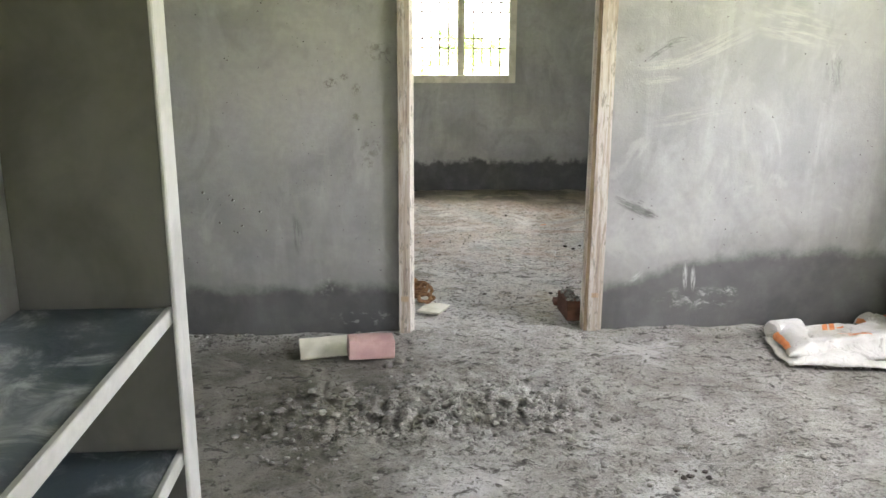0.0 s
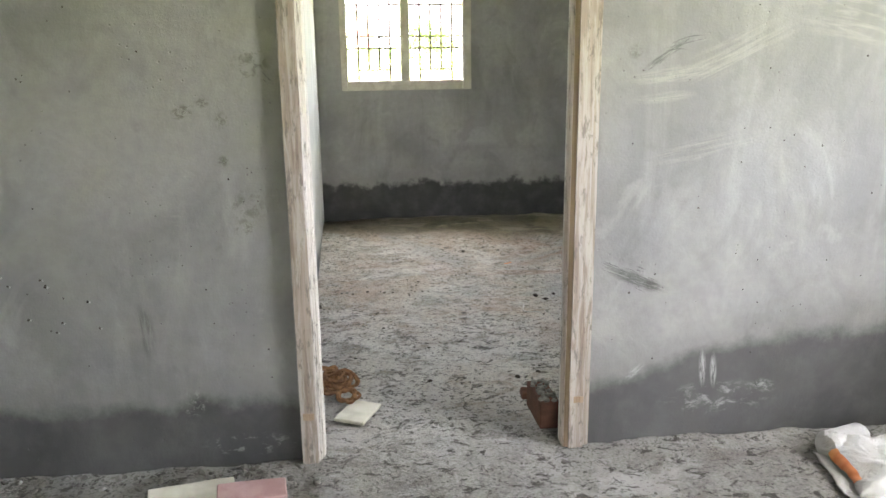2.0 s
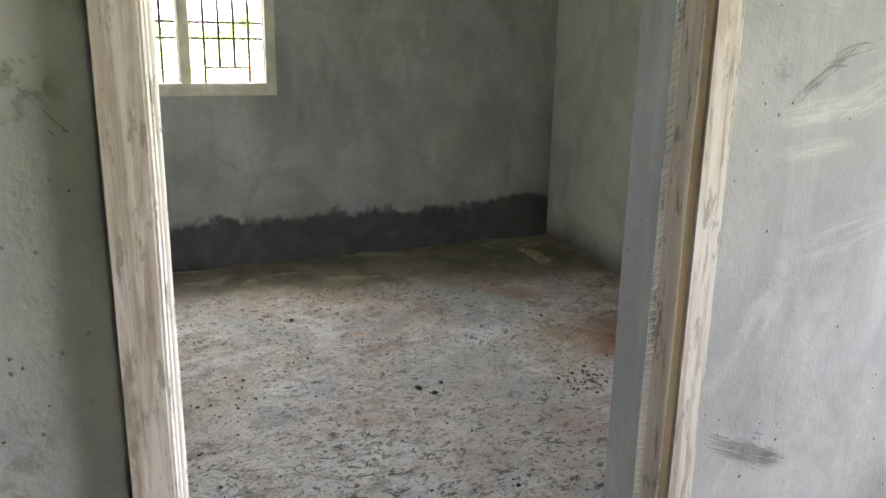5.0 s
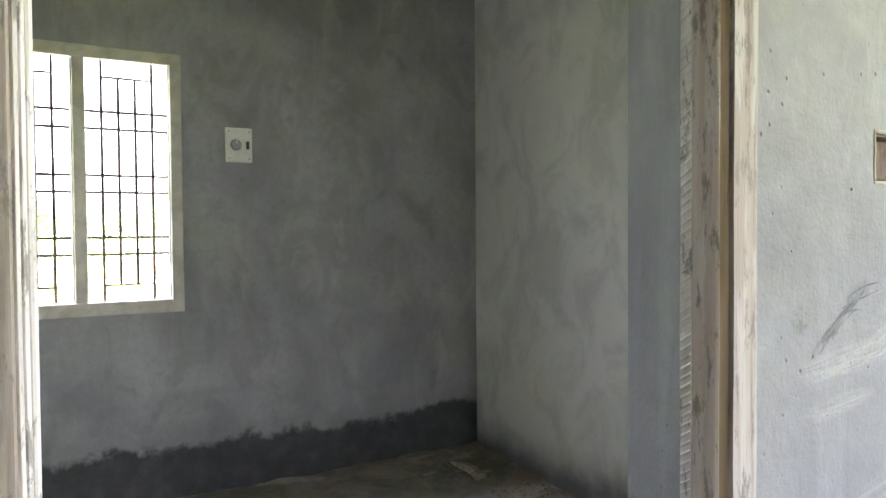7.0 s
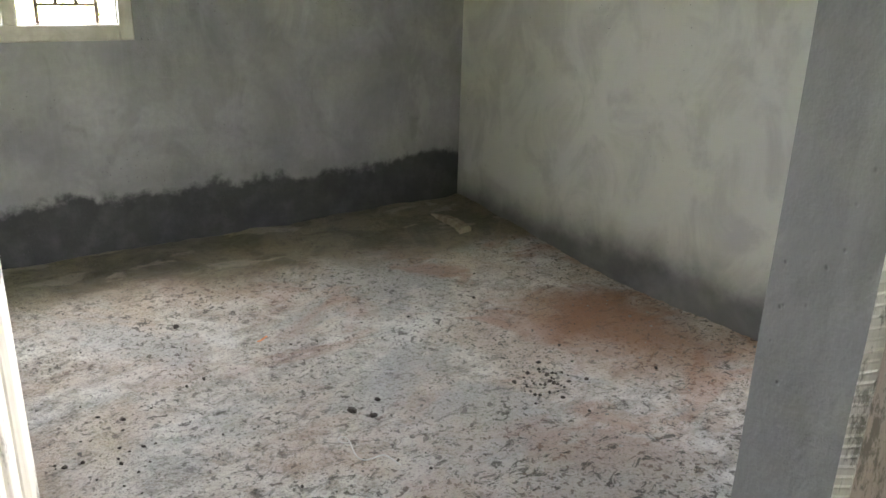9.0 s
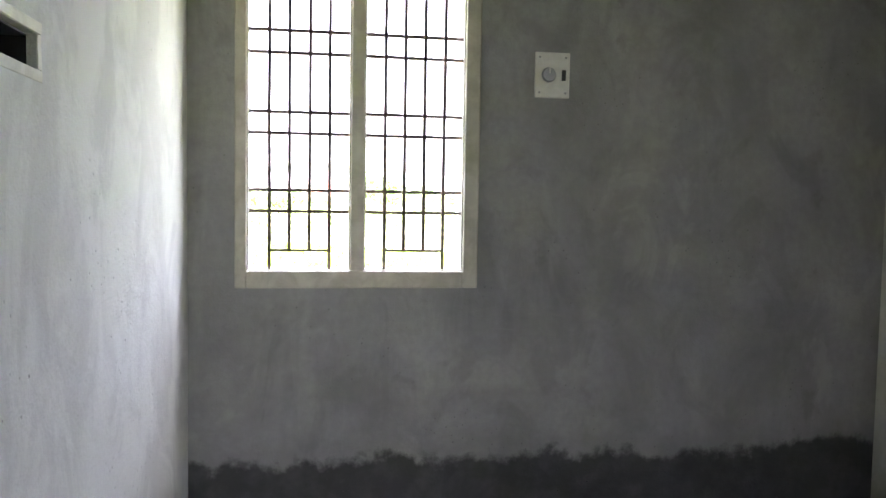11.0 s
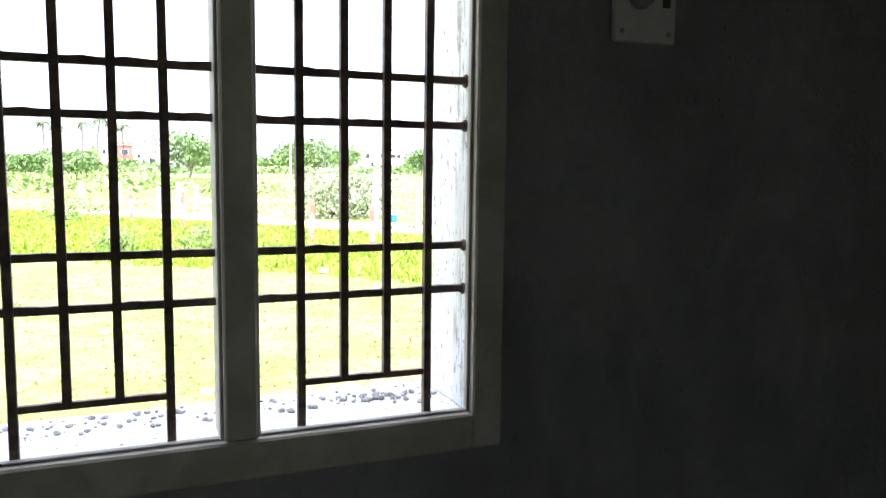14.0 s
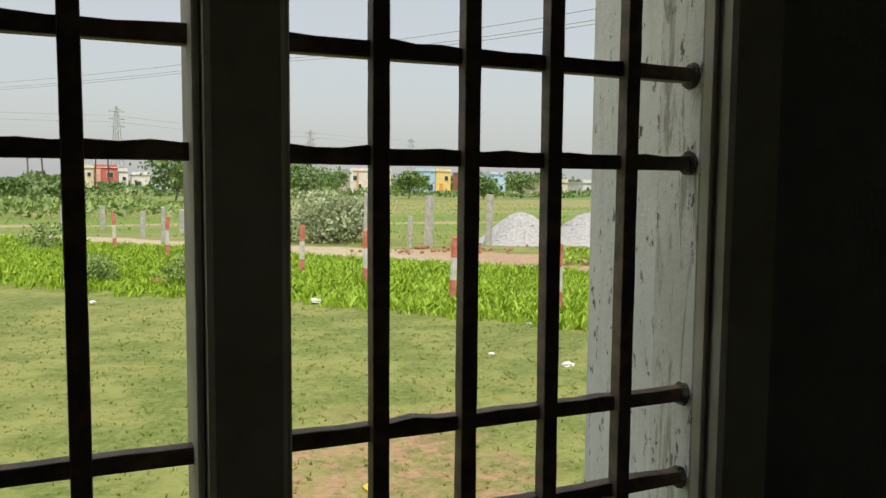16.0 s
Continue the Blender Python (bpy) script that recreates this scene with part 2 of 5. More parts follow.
def floor_mat():
    n = Net("rough_concrete_floor", 0.9)
    big = n.noise(0.9, 4, 0.6, warp=0.8)
    mid = n.noise(3.5, 5, 0.65, warp=0.7)
    drag = n.noise(1.0, 8, 0.75, n.scaled(6, 11, 6, 1, 2, 0), warp=0.4)
    fine = n.noise(45, 5, 0.7)
    x, y = n.axis(0), n.axis(1)
    col = n.mix(n.step(mid, 0.35, 0.65), (0.25, 0.235, 0.205), (0.40, 0.385, 0.35))
    col = n.mix(n.step(drag, 0.45, 0.68, 0, 0.7), col, (0.52, 0.51, 0.48))
    # dry cement dust, trodden earth and grey screed show in turn in the inner room
    heapy = n.noise(7.0, 8, 0.76, n.scaled(1, 1.3, 1, 2, 6, 0), warp=0.5)
    dusty = n.mix(n.step(heapy, 0.36, 0.62), (0.33, 0.305, 0.26), (0.66, 0.63, 0.56))
    pale = n.noise(1.7, 6, 0.65, n.scaled(1, 1.5, 1, 4, 9, 0), warp=0.9)
    dusty = n.mix(n.step(pale, 0.50, 0.64, 0, 0.75), dusty, (0.78, 0.77, 0.72))
    dusty = n.mix(n.step(drag, 0.5, 0.66, 0, 0.5), dusty, (0.72, 0.705, 0.66))
    dusty = n.mix(n.step(n.noise(1.2, 5, 0.65, n.scaled(1, 1, 1, 5, 5, 0), warp=0.6), 0.44, 0.6, 0, 0.65), dusty, (0.50, 0.405, 0.31))
    screed = n.noise(1.1, 5, 0.68, n.scaled(1, 1, 1, 9, 3, 0), warp=0.8)
    dusty = n.mix(n.step(screed, 0.50, 0.60, 0, 0.7), dusty, (0.42, 0.425, 0.40))
    # hall light through the doorway, painted as a paler, broken floor tone
    hall_lit = n.math("MULTIPLY", n.math("MULTIPLY", n.step(y, 1.1, 2.1, 0.7, 0), n.step(x, 0.7, 1.6, 1, 0)), n.step(heapy, 0.38, 0.54))
    dusty = n.mix(hall_lit, dusty, (0.80, 0.79, 0.75))
    dust = n.math("MULTIPLY", n.step(y, -0.35, 0.7), n.step(big, 0.25, 0.5, 0.7, 0.97))
    col = n.mix(dust, col, dusty)
    speck = n.math("MULTIPLY", n.step(n.noise(38, 3, 0.6, warp=0.5), 0.56, 0.63), n.step(n.noise(2.6, 3, 0.6, n.scaled(1, 1, 1, 3, 3, 3)), 0.36, 0.56))
    col = n.mix(n.math("MULTIPLY", speck, 0.8), col, (0.07, 0.065, 0.055))
    sand = n.noise(95, 3, 0.7)
    col = n.mix(n.step(sand, 0.52, 0.62, 0, 0.32), col, (0.10, 0.095, 0.08))
    col = n.mix(n.step(sand, 0.36, 0.46, 0.25, 0), col, (0.62, 0.60, 0.55))
    # brick dust
    red = n.noise(1.6, 4, 0.6, n.scaled(1, 1.6, 1, 8, 1, 0), warp=0.8)
    redm = n.math("MULTIPLY", n.step(red, 0.48, 0.62), n.step(x, 0.5, 2.2, 0.18, 0.6))
    col = n.mix(n.math("MULTIPLY", redm, n.step(y, 0.6, 1.3)), col, (0.37, 0.205, 0.13))
    dx, dy = n.math("SUBTRACT", x, 2.42), n.math("MULTIPLY", n.math("SUBTRACT", y, 1.72), 0.75)
    spot = n.math("SQRT", n.math("ADD", n.math("MULTIPLY", dx, dx), n.math("MULTIPLY", dy, dy)))
    spot = n.math("ADD", spot, n.math("MULTIPLY_ADD", mid, 0.5, -0.25))
    col = n.mix(n.step(spot, 0.12, 0.5, 0.85, 0), col, (0.24, 0.115, 0.055))
    # damp ground along the outer wall
    shore = n.math("ADD", n.math("ADD", y, n.math("MULTIPLY", x, 0.13)), n.math("MULTIPLY_ADD", n.noise(1.8, 4, 0.6), 0.55, -0.275))
    shore = n.math("ADD", shore, n.math("MULTIPLY_ADD", n.noise(9, 3, 0.6), 0.12, -0.06))
    wet = n.step(shore, 2.88, 3.12)
    rim = n.step(shore, 2.80, 2.95, 0, n.step(shore, 3.0, 3.2, 1, 0.3))
    wcol = n.mix(n.step(mid, 0.4, 0.6), (0.085, 0.085, 0.055), (0.22, 0.205, 0.135))
    wcol = n.mix(n.step(n.noise(2.2, 3, 0.55, n.scaled(1, 2.4, 1, 6, 2, 0), warp=0.5), 0.58, 0.63, 0, 0.7), wcol, (0.42, 0.38, 0.29))
    wcol = n.mix(n.math("MULTIPLY", rim, 0.45), wcol, (0.22, 0.15, 0.08))
    col = n.mix(n.math("MULTIPLY", wet, 0.9), col, wcol)
    # the hall's floor is still greenish and half damp by its wall
    hall = n.math("MULTIPLY", n.step(y, -0.3, 0.05, 1, 0), n.step(n.math("ADD", x, n.math("MULTIPLY_ADD", big, 1.6, -0.8)), -0.45, 0.35, 0.9, 0.15))
    col = n.mix(hall, col, n.mix(n.step(mid, 0.4, 0.62), (0.13, 0.122, 0.095), (0.25, 0.238, 0.20)))
    for cx, cy, rad in ((0.10, -1.42, 0.26), (1.02, -0.28, 0.22), (0.75, -1.5, 0.25)):
        ax, ay = n.math("SUBTRACT", x, cx), n.math("SUBTRACT", y, cy)
        away = n.math("SQRT", n.math("ADD", n.math("MULTIPLY", ax, ax), n.math("MULTIPLY", ay, ay)))
        away = n.math("ADD", away, n.math("MULTIPLY_ADD", n.noise(6, 5, 0.7, warp=1.0), 0.7, -0.35))
        col = n.mix(n.step(away, rad * 0.1, rad, 0.7, 0), col, (0.60, 0.59, 0.56))
    crack = n.noise(1.0, 7, 0.78, n.scaled(12, 20, 12, 3, 8, 0), warp=0.8)
    col = n.mix(n.math("MULTIPLY", n.step(crack, 0.545, 0.605, 0, 0.88), n.step(y, 0.9, 2.0, 1.0, 0.4)), col, (0.06, 0.055, 0.045))
    grit = n.step(n.noise(70, 2, 0.5), 0.62, 0.68)
    col = n.mix(n.math("MULTIPLY", grit, 0.6), col, (0.09, 0.085, 0.075))
    n.bump(n.noise(140, 4, 0.7), 0.9, 0.007)
    n.bump(crack, -1.0, 0.06)
    n.bump(n.math("ADD", n.math("ADD", fine, n.math("MULTIPLY", drag, 1.5)), n.math("MULTIPLY", grit, 0.5)), 0.7, 0.02)
    return n.done(col, n.step(wet, 0, 1, 0.92, 0.6))


M_FLOOR = floor_mat()


def simple(name, a, b, scale=8.0, rough=0.8, bump=0.3, dist=0.004, vec=None, metal=0.0, per=0.0):
    """Two tones mottled together, with fine relief; per: how far each object or loose piece differs."""
    n = Net(name, rough)
    v = n.scaled(*vec) if vec else None
    f = n.noise(scale, 5, 0.6, v, 0.4)
    col = n.mix(n.step(f, 0.32, 0.68), a, b)
    if per:
        r = n.math("ADD", n.random(), n.island())
        col = n.mix(1.0, col, n.mix(n.math("FRACT", r), (1 - per,) * 3, (1 + per,) * 3), "MULTIPLY")
    if bump:
        n.bump(n.noise(scale * 9, 4, 0.65, v), bump, dist)
    n.b.inputs["Metallic"].default_value = metal
    return n.done(col)


def timber(name, a, b, paint=None, lo=0.5, hi=0.58):
    """Sawn wood, grain upright, with old paint or cement left on it."""
    n = Net(name, 0.75)
    g = n.noise(1.0, 6, 0.65, n.scaled(60, 60, 2.2), warp=0.4)
    col = n.mix(n.step(g, 0.3, 0.7), a, b)
    if paint:
        w = n.noise(1.0, 6, 0.7, n.scaled(34, 34, 2.6, 3, 1, 8), warp=0.5)
        col = n.mix(n.step(w, lo, hi), col, paint)
        splash = n.noise(1.0, 6, 0.75, n.scaled(46, 46, 13, 1, 7, 2))
        col = n.mix(n.step(splash, 0.53, 0.62, 0, 0.75), col, (0.17, 0.155, 0.125))
    n.bump(g, 0.35, 0.004)
    return n.done(col)


M_FRAME = timber("primed_door_timber", (0.24, 0.19, 0.145), (0.40, 0.34, 0.28), (0.45, 0.41, 0.36), 0.44, 0.60)
M_REBATE = timber("bare_door_timber", (0.30, 0.21, 0.13), (0.44, 0.33, 0.23))
M_PINK = timber("primed_rebate_timber", (0.48, 0.39, 0.33), (0.60, 0.51, 0.44), (0.62, 0.56, 0.50), 0.5, 0.62)
M_STRIP = timber("white_primed_strip", (0.62, 0.58, 0.52), (0.78, 0.75, 0.70), (0.42, 0.40, 0.36), 0.62, 0.66)
M_WINFRAME = simple("cream_primed_window_timber", (0.43, 0.40, 0.32), (0.58, 0.55, 0.46), 9, 0.7, 0.25, 0.002)
M_BAR = simple("weathered_steel_bar", (0.09, 0.065, 0.055), (0.21, 0.145, 0.11), 40, 0.6, 0.4, 0.002)
M_MORTAR = simple("dry_mortar_crumbs", (0.14, 0.134, 0.115), (0.33, 0.32, 0.285), 30, 0.95, 0.5, 0.004, per=0.3)
M_DAB = simple("dark_mortar_dab", (0.07, 0.062, 0.052), (0.17, 0.155, 0.135), 60, 0.95, 0.5, 0.003)
M_DARKCRUMB = simple("dark_clods", (0.035, 0.03, 0.025), (0.10, 0.085, 0.07), 40, 0.95, 0.5, 0.004, per=0.3)


def whitewash_mat(name, a, b, stained):
    n = Net(name, 0.85)
    f = n.noise(9, 5, 0.65)
    col = n.mix(n.step(f, 0.3, 0.7), a, b)
    chip = n.noise(1.0, 6, 0.75, n.scaled(90, 90, 34, 2, 1, 4))
    flake = n.math("MULTIPLY", n.step(chip, 0.59, 0.62), n.step(n.noise(9, 2), 0.36, 0.5))
    col = n.mix(flake, col, (0.13, 0.125, 0.11))
    stain = n.noise(1.0, 7, 0.75, n.scaled(46, 46, 5.5, 1, 3, 2), warp=1.2)
    col = n.mix(n.step(stain, 0.50, 0.60, 0, stained), col, (0.30, 0.285, 0.22))
    n.bump(f, 0.4, 0.004)
    n.bump(n.noise(70, 5, 0.7), 0.5, 0.003)
    n.bump(flake, -0.6, 0.002)
    return n.done(col)


M_WHITEWASH = whitewash_mat("flaking_whitewash", (0.78, 0.79, 0.78), (0.86, 0.86, 0.84), 0.12)
M_STAINED = whitewash_mat("stained_whitewash", (0.68, 0.68, 0.64), (0.82, 0.82, 0.78), 0.75)
# raw cement with the shade of the cupboard recess put into its colour
M_SHADEDCEMENT = simple("raw_cement_in_shade", (0.055, 0.055, 0.045), (0.10, 0.10, 0.085), 2.5, 0.9, 0.3, 0.004)
M_SLABEDGE = simple("white_painted_slab_edge", (0.36, 0.36, 0.33), (0.48, 0.48, 0.44), 6, 0.6, 0.2, 0.002)
M_SLAB = Net("dusty_black_stone_slab", 0.45)
_f = M_SLAB.noise(5, 6, 0.7, warp=1.2)
_g = M_SLAB.noise(40, 4, 0.7)
M_SLAB.bump(_g, 0.2, 0.002)
M_SLAB = M_SLAB.done(M_SLAB.mix(M_SLAB.step(_f, 0.45, 0.72), (0.045, 0.065, 0.075), (0.36, 0.38, 0.38)), M_SLAB.step(_f, 0.4, 0.7, 0.3, 0.8))
M_BRICK = simple("red_clay_brick", (0.26, 0.10, 0.06), (0.42, 0.19, 0.12), 14, 0.9, 0.5, 0.004, per=0.2)
# the red brick again, darkened to paint the shade these bricks stand in
M_BRICKSHADED = simple("shaded_clay_brick", (0.10, 0.045, 0.03), (0.19, 0.085, 0.055), 14, 0.85, 0.5, 0.004, per=0.2)
M_PINKBLOCK = simple("dusty_pink_brick", (0.44, 0.27, 0.25), (0.55, 0.37, 0.34), 10, 0.9, 0.3, 0.002)
M_TILE = simple("cream_stone_offcut", (0.50, 0.48, 0.38), (0.66, 0.64, 0.53), 9, 0.7, 0.2, 0.002)
M_CONCRETE = simple("cast_concrete", (0.36, 0.35, 0.33), (0.52, 0.51, 0.48), 6, 0.9, 0.4, 0.006)
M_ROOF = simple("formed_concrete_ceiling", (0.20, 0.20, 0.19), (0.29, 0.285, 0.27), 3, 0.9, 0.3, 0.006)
M_PLATE = simple("off_white_plastic", (0.62, 0.60, 0.54), (0.70, 0.68, 0.62), 20, 0.4, 0.05, 0.001)
M_KNOB = simple("grey_dial_plastic", (0.22, 0.22, 0.22), (0.30, 0.30, 0.30), 20, 0.35, 0.05, 0.001)
M_RUST = simple("rusty_box_steel", (0.06, 0.04, 0.03), (0.15, 0.09, 0.05), 30, 0.8, 0.3, 0.002)
M_BLACK = simple("black_plastic", (0.015, 0.015, 0.015), (0.03, 0.03, 0.03), 20, 0.4, 0.05, 0.001)
M_STEEL = simple("dull_screw_steel", (0.3, 0.3, 0.28), (0.4, 0.4, 0.38), 20, 0.4, 0.05, 0.001, metal=0.9)
M_ROPE = simple("brown_coir_rope", (0.13, 0.06, 0.025), (0.30, 0.16, 0.07), 60, 0.95, 0.6, 0.004, per=0.3)
M_WOOD = simple("grey_scrap_wood", (0.28, 0.23, 0.16), (0.46, 0.40, 0.29), 20, 0.85, 0.4, 0.004)
M_SACKDARK = simple("black_plastic_sack", (0.012, 0.012, 0.013), (0.04, 0.04, 0.042), 14, 0.5, 0.4, 0.01)
M_STRING = simple("white_plastic_string", (0.6, 0.6, 0.58), (0.75, 0.75, 0.72), 30, 0.6, 0.1, 0.001)


def sack_mat():
    n = Net("white_woven_sack_with_orange_print", 0.55)
    f = n.noise(7, 4, 0.6)
    col = n.mix(n.step(f, 0.3, 0.7), (0.55, 0.54, 0.50), (0.68, 0.67, 0.64))
    col = n.mix(n.step(n.noise(3, 5, 0.7), 0.52, 0.7, 0, 0.4), col, (0.45, 0.42, 0.36))
    dirt = n.noise(11, 6, 0.75, warp=1.0)
    col = n.mix(n.step(dirt, 0.55, 0.66, 0, 0.6), col, (0.26, 0.24, 0.20))
    n.bump(n.noise(9, 5, 0.65, warp=2.0), 0.7, 0.03)
    weave = n.t.nodes.new("ShaderNodeTexChecker")
    weave.inputs["Scale"].default_value = 420
    n.link(n.pos, weave.inputs["Vector"])
    n.bump(weave.outputs["Fac"], 0.15, 0.001)
    return n.done(col)


M_SACK = sack_mat()
M_ORANGE = simple("orange_sack_print", (0.72, 0.22, 0.08), (0.84, 0.36, 0.16), 25, 0.6, 0.2, 0.002)


# ---- building blocks ----
def mesh_of(name, verts, faces, material, smooth=False):
    me = bpy.data.meshes.new(name)
    me.from_pydata([tuple(v) for v in verts], [], [tuple(f) for f in faces])
    me.materials.append(material)
    if smooth:
        me.polygons.foreach_set("use_smooth", [True] * len(me.polygons))
    me.update()
    return me


def add_box(bm, x0, x1, y0, y1, z0, z1, m=None):
    ret = bmesh.ops.create_cube(bm, size=1.0)
    t = Matrix.Translation(((x0 + x1) / 2, (y0 + y1) / 2, (z0 + z1) / 2)) @ Matrix.Diagonal((x1 - x0, y1 - y0, z1 - z0, 1))
    bmesh.ops.transform(bm, matrix=(m @ t) if m is not None else t, verts=ret["verts"])
    return ret["verts"]


def soften(bm, w, seg=1):
    bmesh.ops.bevel(bm, geom=list(bm.edges), offset=w, segments=seg, affect="EDGES", profile=0.6)


def roughen(bm, amount, scale, seed=0.0):
    for v in bm.verts:
        d = noise.noise_vector(v.co * scale + Vector((seed, seed * 2, -seed)))
        v.co += d * amount


def box_bm(x0, x1, y0, y1, z0, z1, w=0.0, cuts=0, rough=0.0, rscale=6.0, seed=0.0):
    bm = bmesh.new()
    add_box(bm, x0, x1, y0, y1, z0, z1)
    if w:
        soften(bm, w)
    if cuts:
        bmesh.ops.subdivide_edges(bm, edges=[e for e in bm.edges if e.calc_length() > 3 * max(w, 0.004)], cuts=cuts, use_grid_fill=True)
    if rough:
        roughen(bm, rough, rscale, seed)
    return bm


def cyl_bm(r1, r2, h, seg=16, m=None):
    bm = bmesh.new()
    bmesh.ops.create_cone(bm, cap_ends=True, segments=seg, radius1=r1, radius2=r2, depth=h, matrix=m or Matrix())
    return bm


def part(name, bm, material, parent=None, label="", smooth=False, at=None):
    me = bpy.data.meshes.new(name)
    bm.to_mesh(me)
    bm.free()
    me.materials.append(material)
    if smooth:
        me.polygons.foreach_set("use_smooth", [True] * len(me.polygons))
    ob = new(name, me)
    if parent is not None:
        ob.parent = parent
    if at is not None:
        ob.matrix_basis = at
    return tagged(ob, label=label)


def thing(name, label, category, at=None, group="", kind=""):
    ob = new(name)
    ob.empty_display_size = 0.05
    if at is not None:
        ob.matrix_basis = at
    return tagged(ob, label=label, category=category, group=group, kind=kind)


def structure(ob, label="", category="wall"):
    return tagged(ob, label=label, category=category, kind="structure")


def wall(name, axis, a0, a1, z0, z1, near, far, material, label, holes=(), cell=0.4, wobble=0.003):
    """A wall from a0 to a1 along x or y, with two faces at near and far, and holes (u0, u1, v0, v1, depth or None for through)."""
    def stops(lo, hi, marks):
        base = sorted({lo, hi, *[m for m in marks if lo < m < hi]})
        out = []
        for p, q in zip(base, base[1:]):
            k = max(1, int((q - p) / cell))
            out += [p + (q - p) * i / k for i in range(k)]
        return out + [hi]

    us = stops(a0, a1, [h[0] for h in holes] + [h[1] for h in holes])
    vs = stops(z0, z1, [h[2] for h in holes] + [h[3] for h in holes])
    verts, index, faces = [], {}, []

    def vert(u, v, d):
        key = (round(u, 4), round(v, 4), round(d, 4))
        if key not in index:
            index[key] = len(verts)
            verts.append((u, d, v) if axis == "x" else (d, u, v))
        return index[key]

    def hole_at(u, v):
        for h in holes:
            if h[0] <= u <= h[1] and h[2] <= v <= h[3]:
                return h
        return None

    nu, nv = len(us) - 1, len(vs) - 1
    kind = [[hole_at((us[i] + us[i + 1]) / 2, (vs[j] + vs[j + 1]) / 2) for j in range(nv)] for i in range(nu)]
    reach = far - near

    def depth(i, j, side):
        if not (0 <= i < nu and 0 <= j < nv):
            return None
        h = kind[i][j]
        if side == 0:
            return near if h is None else (None if h[4] is None else near + math.copysign(h[4], reach))
        return far if h is None or h[4] is not None else None

    def full(i, j):
        return 0 <= i < nu and 0 <= j < nv and (kind[i][j] is None or kind[i][j][4] is not None)

    for i in range(nu):
        for j in range(nv):
            for side in (0, 1):
                d = depth(i, j, side)
                if d is not None:
                    faces.append([vert(us[i], vs[j], d), vert(us[i + 1], vs[j], d), vert(us[i + 1], vs[j + 1], d), vert(us[i], vs[j + 1], d)])
            for di, dj in ((1, 0), (-1, 0), (0, 1), (0, -1)):
                if not full(i, j):
                    continue
                d0, other = depth(i, j, 0), depth(i + di, j + dj, 0)
                lo = d0
                hi = far if not full(i + di, j + dj) else other
                if hi is None or abs(hi - lo) < 1e-6 or (full(i + di, j + dj) and abs(other - near) < abs(d0 - near)):
                    continue
                if di:
                    u = us[i + 1] if di > 0 else us[i]
                    faces.append([vert(u, vs[j], lo), vert(u, vs[j + 1], lo), vert(u, vs[j + 1], hi), vert(u, vs[j], hi)])
                else:
                    v = vs[j + 1] if dj > 0 else vs[j]
                    faces.append([vert(us[i], v, lo), vert(us[i + 1], v, lo), vert(us[i + 1], v, hi), vert(us[i], v, hi)])
    me = mesh_of(name, verts, faces, material)
    bm = bmesh.new()
    bm.from_mesh(me)
    bmesh.ops.recalc_face_normals(bm, faces=bm.faces)
    bm.to_mesh(me)
    bm.free()
    return structure(new(name, me), label)


TABLES = {}


def value_noise(x, y, seed):
    """Smooth noise between -1 and 1 on arrays."""
    if seed not in TABLES:
        TABLES[seed] = np.random.RandomState(seed).rand(256, 256) * 2 - 1
    table = TABLES[seed]
    xi, yi = np.floor(x).astype(int), np.floor(y).astype(int)
    fx, fy = x - xi, y - yi
    fx, fy = fx * fx * (3 - 2 * fx), fy * fy * (3 - 2 * fy)
    g = lambda i, j: table[i % 256, j % 256]
    return (g(xi, yi) * (1 - fx) + g(xi + 1, yi) * fx) * (1 - fy) + (g(xi, yi + 1) * (1 - fx) + g(xi + 1, yi + 1) * fx) * fy


def sheet(name, xs, ys, height, material):
    gx, gy = np.meshgrid(xs, ys, indexing="ij")
    gz = height(gx, gy)
    nx, ny = gx.shape
    verts = np.stack([gx, gy, gz], -1).reshape(-1, 3)
    i = np.arange((nx - 1) * (ny - 1))
    a = (i // (ny - 1)) * ny + i % (ny - 1)
    faces = np.stack([a, a + ny, a + ny + 1, a + 1], -1)
    me = mesh_of(name, verts.tolist(), faces.tolist(), material, True)
    return new(name, me)


# ---- structure ----
def floor_height(x, y):
    h = 0.004 * value_noise(x * 2.3, y * 2.3, 1) + 0.004 * value_noise(x * 7, y * 9, 2)
    h = h + 0.0035 * value_noise(x * 19, y * 27, 3) + 0.0035 * np.abs(value_noise(x * 46, y * 52, 4))
    heap = np.exp(-(((x + 0.28) / 0.34) ** 2 + ((y + 0.92) / 0.22) ** 2)) + 0.8 * np.exp(-(((x - 0.33) / 0.3) ** 2 + ((y + 0.92) / 0.2) ** 2))
    lump = np.abs(value_noise(x * 17, y * 19, 5)) + 0.6 * np.abs(value_noise(x * 41, y * 44, 7))
    h = h + np.clip(heap * 1.5 + 0.5 * value_noise(x * 5, y * 6, 8) * (heap > 0.05), 0, 1) * 0.036 * lump
    rough = np.clip(1.2 - np.hypot((x - 0.2) / 1.0, (y + 0.85) / 0.75), 0, 1)
    h = h + 0.012 * rough * np.maximum(value_noise(x * 23, y * 29, 21), -0.2) + 0.006 * rough * value_noise(x * 60, y * 66, 22)
    rise = np.clip((y - 1.9) / 1.4, 0, 1)
    h = h + 0.125 * rise * rise * (3 - 2 * rise) * (x > -0.3)
    by_wall = np.exp(-((y - 0.0) / 0.12) ** 2) * (y < 0.02)
    by_wall = by_wall + np.exp(-((y - 3.36) / 0.25) ** 2) * 1.2
    return h + 0.012 * by_wall * (0.7 + value_noise(x * 6, y * 6, 6)) - 0.004


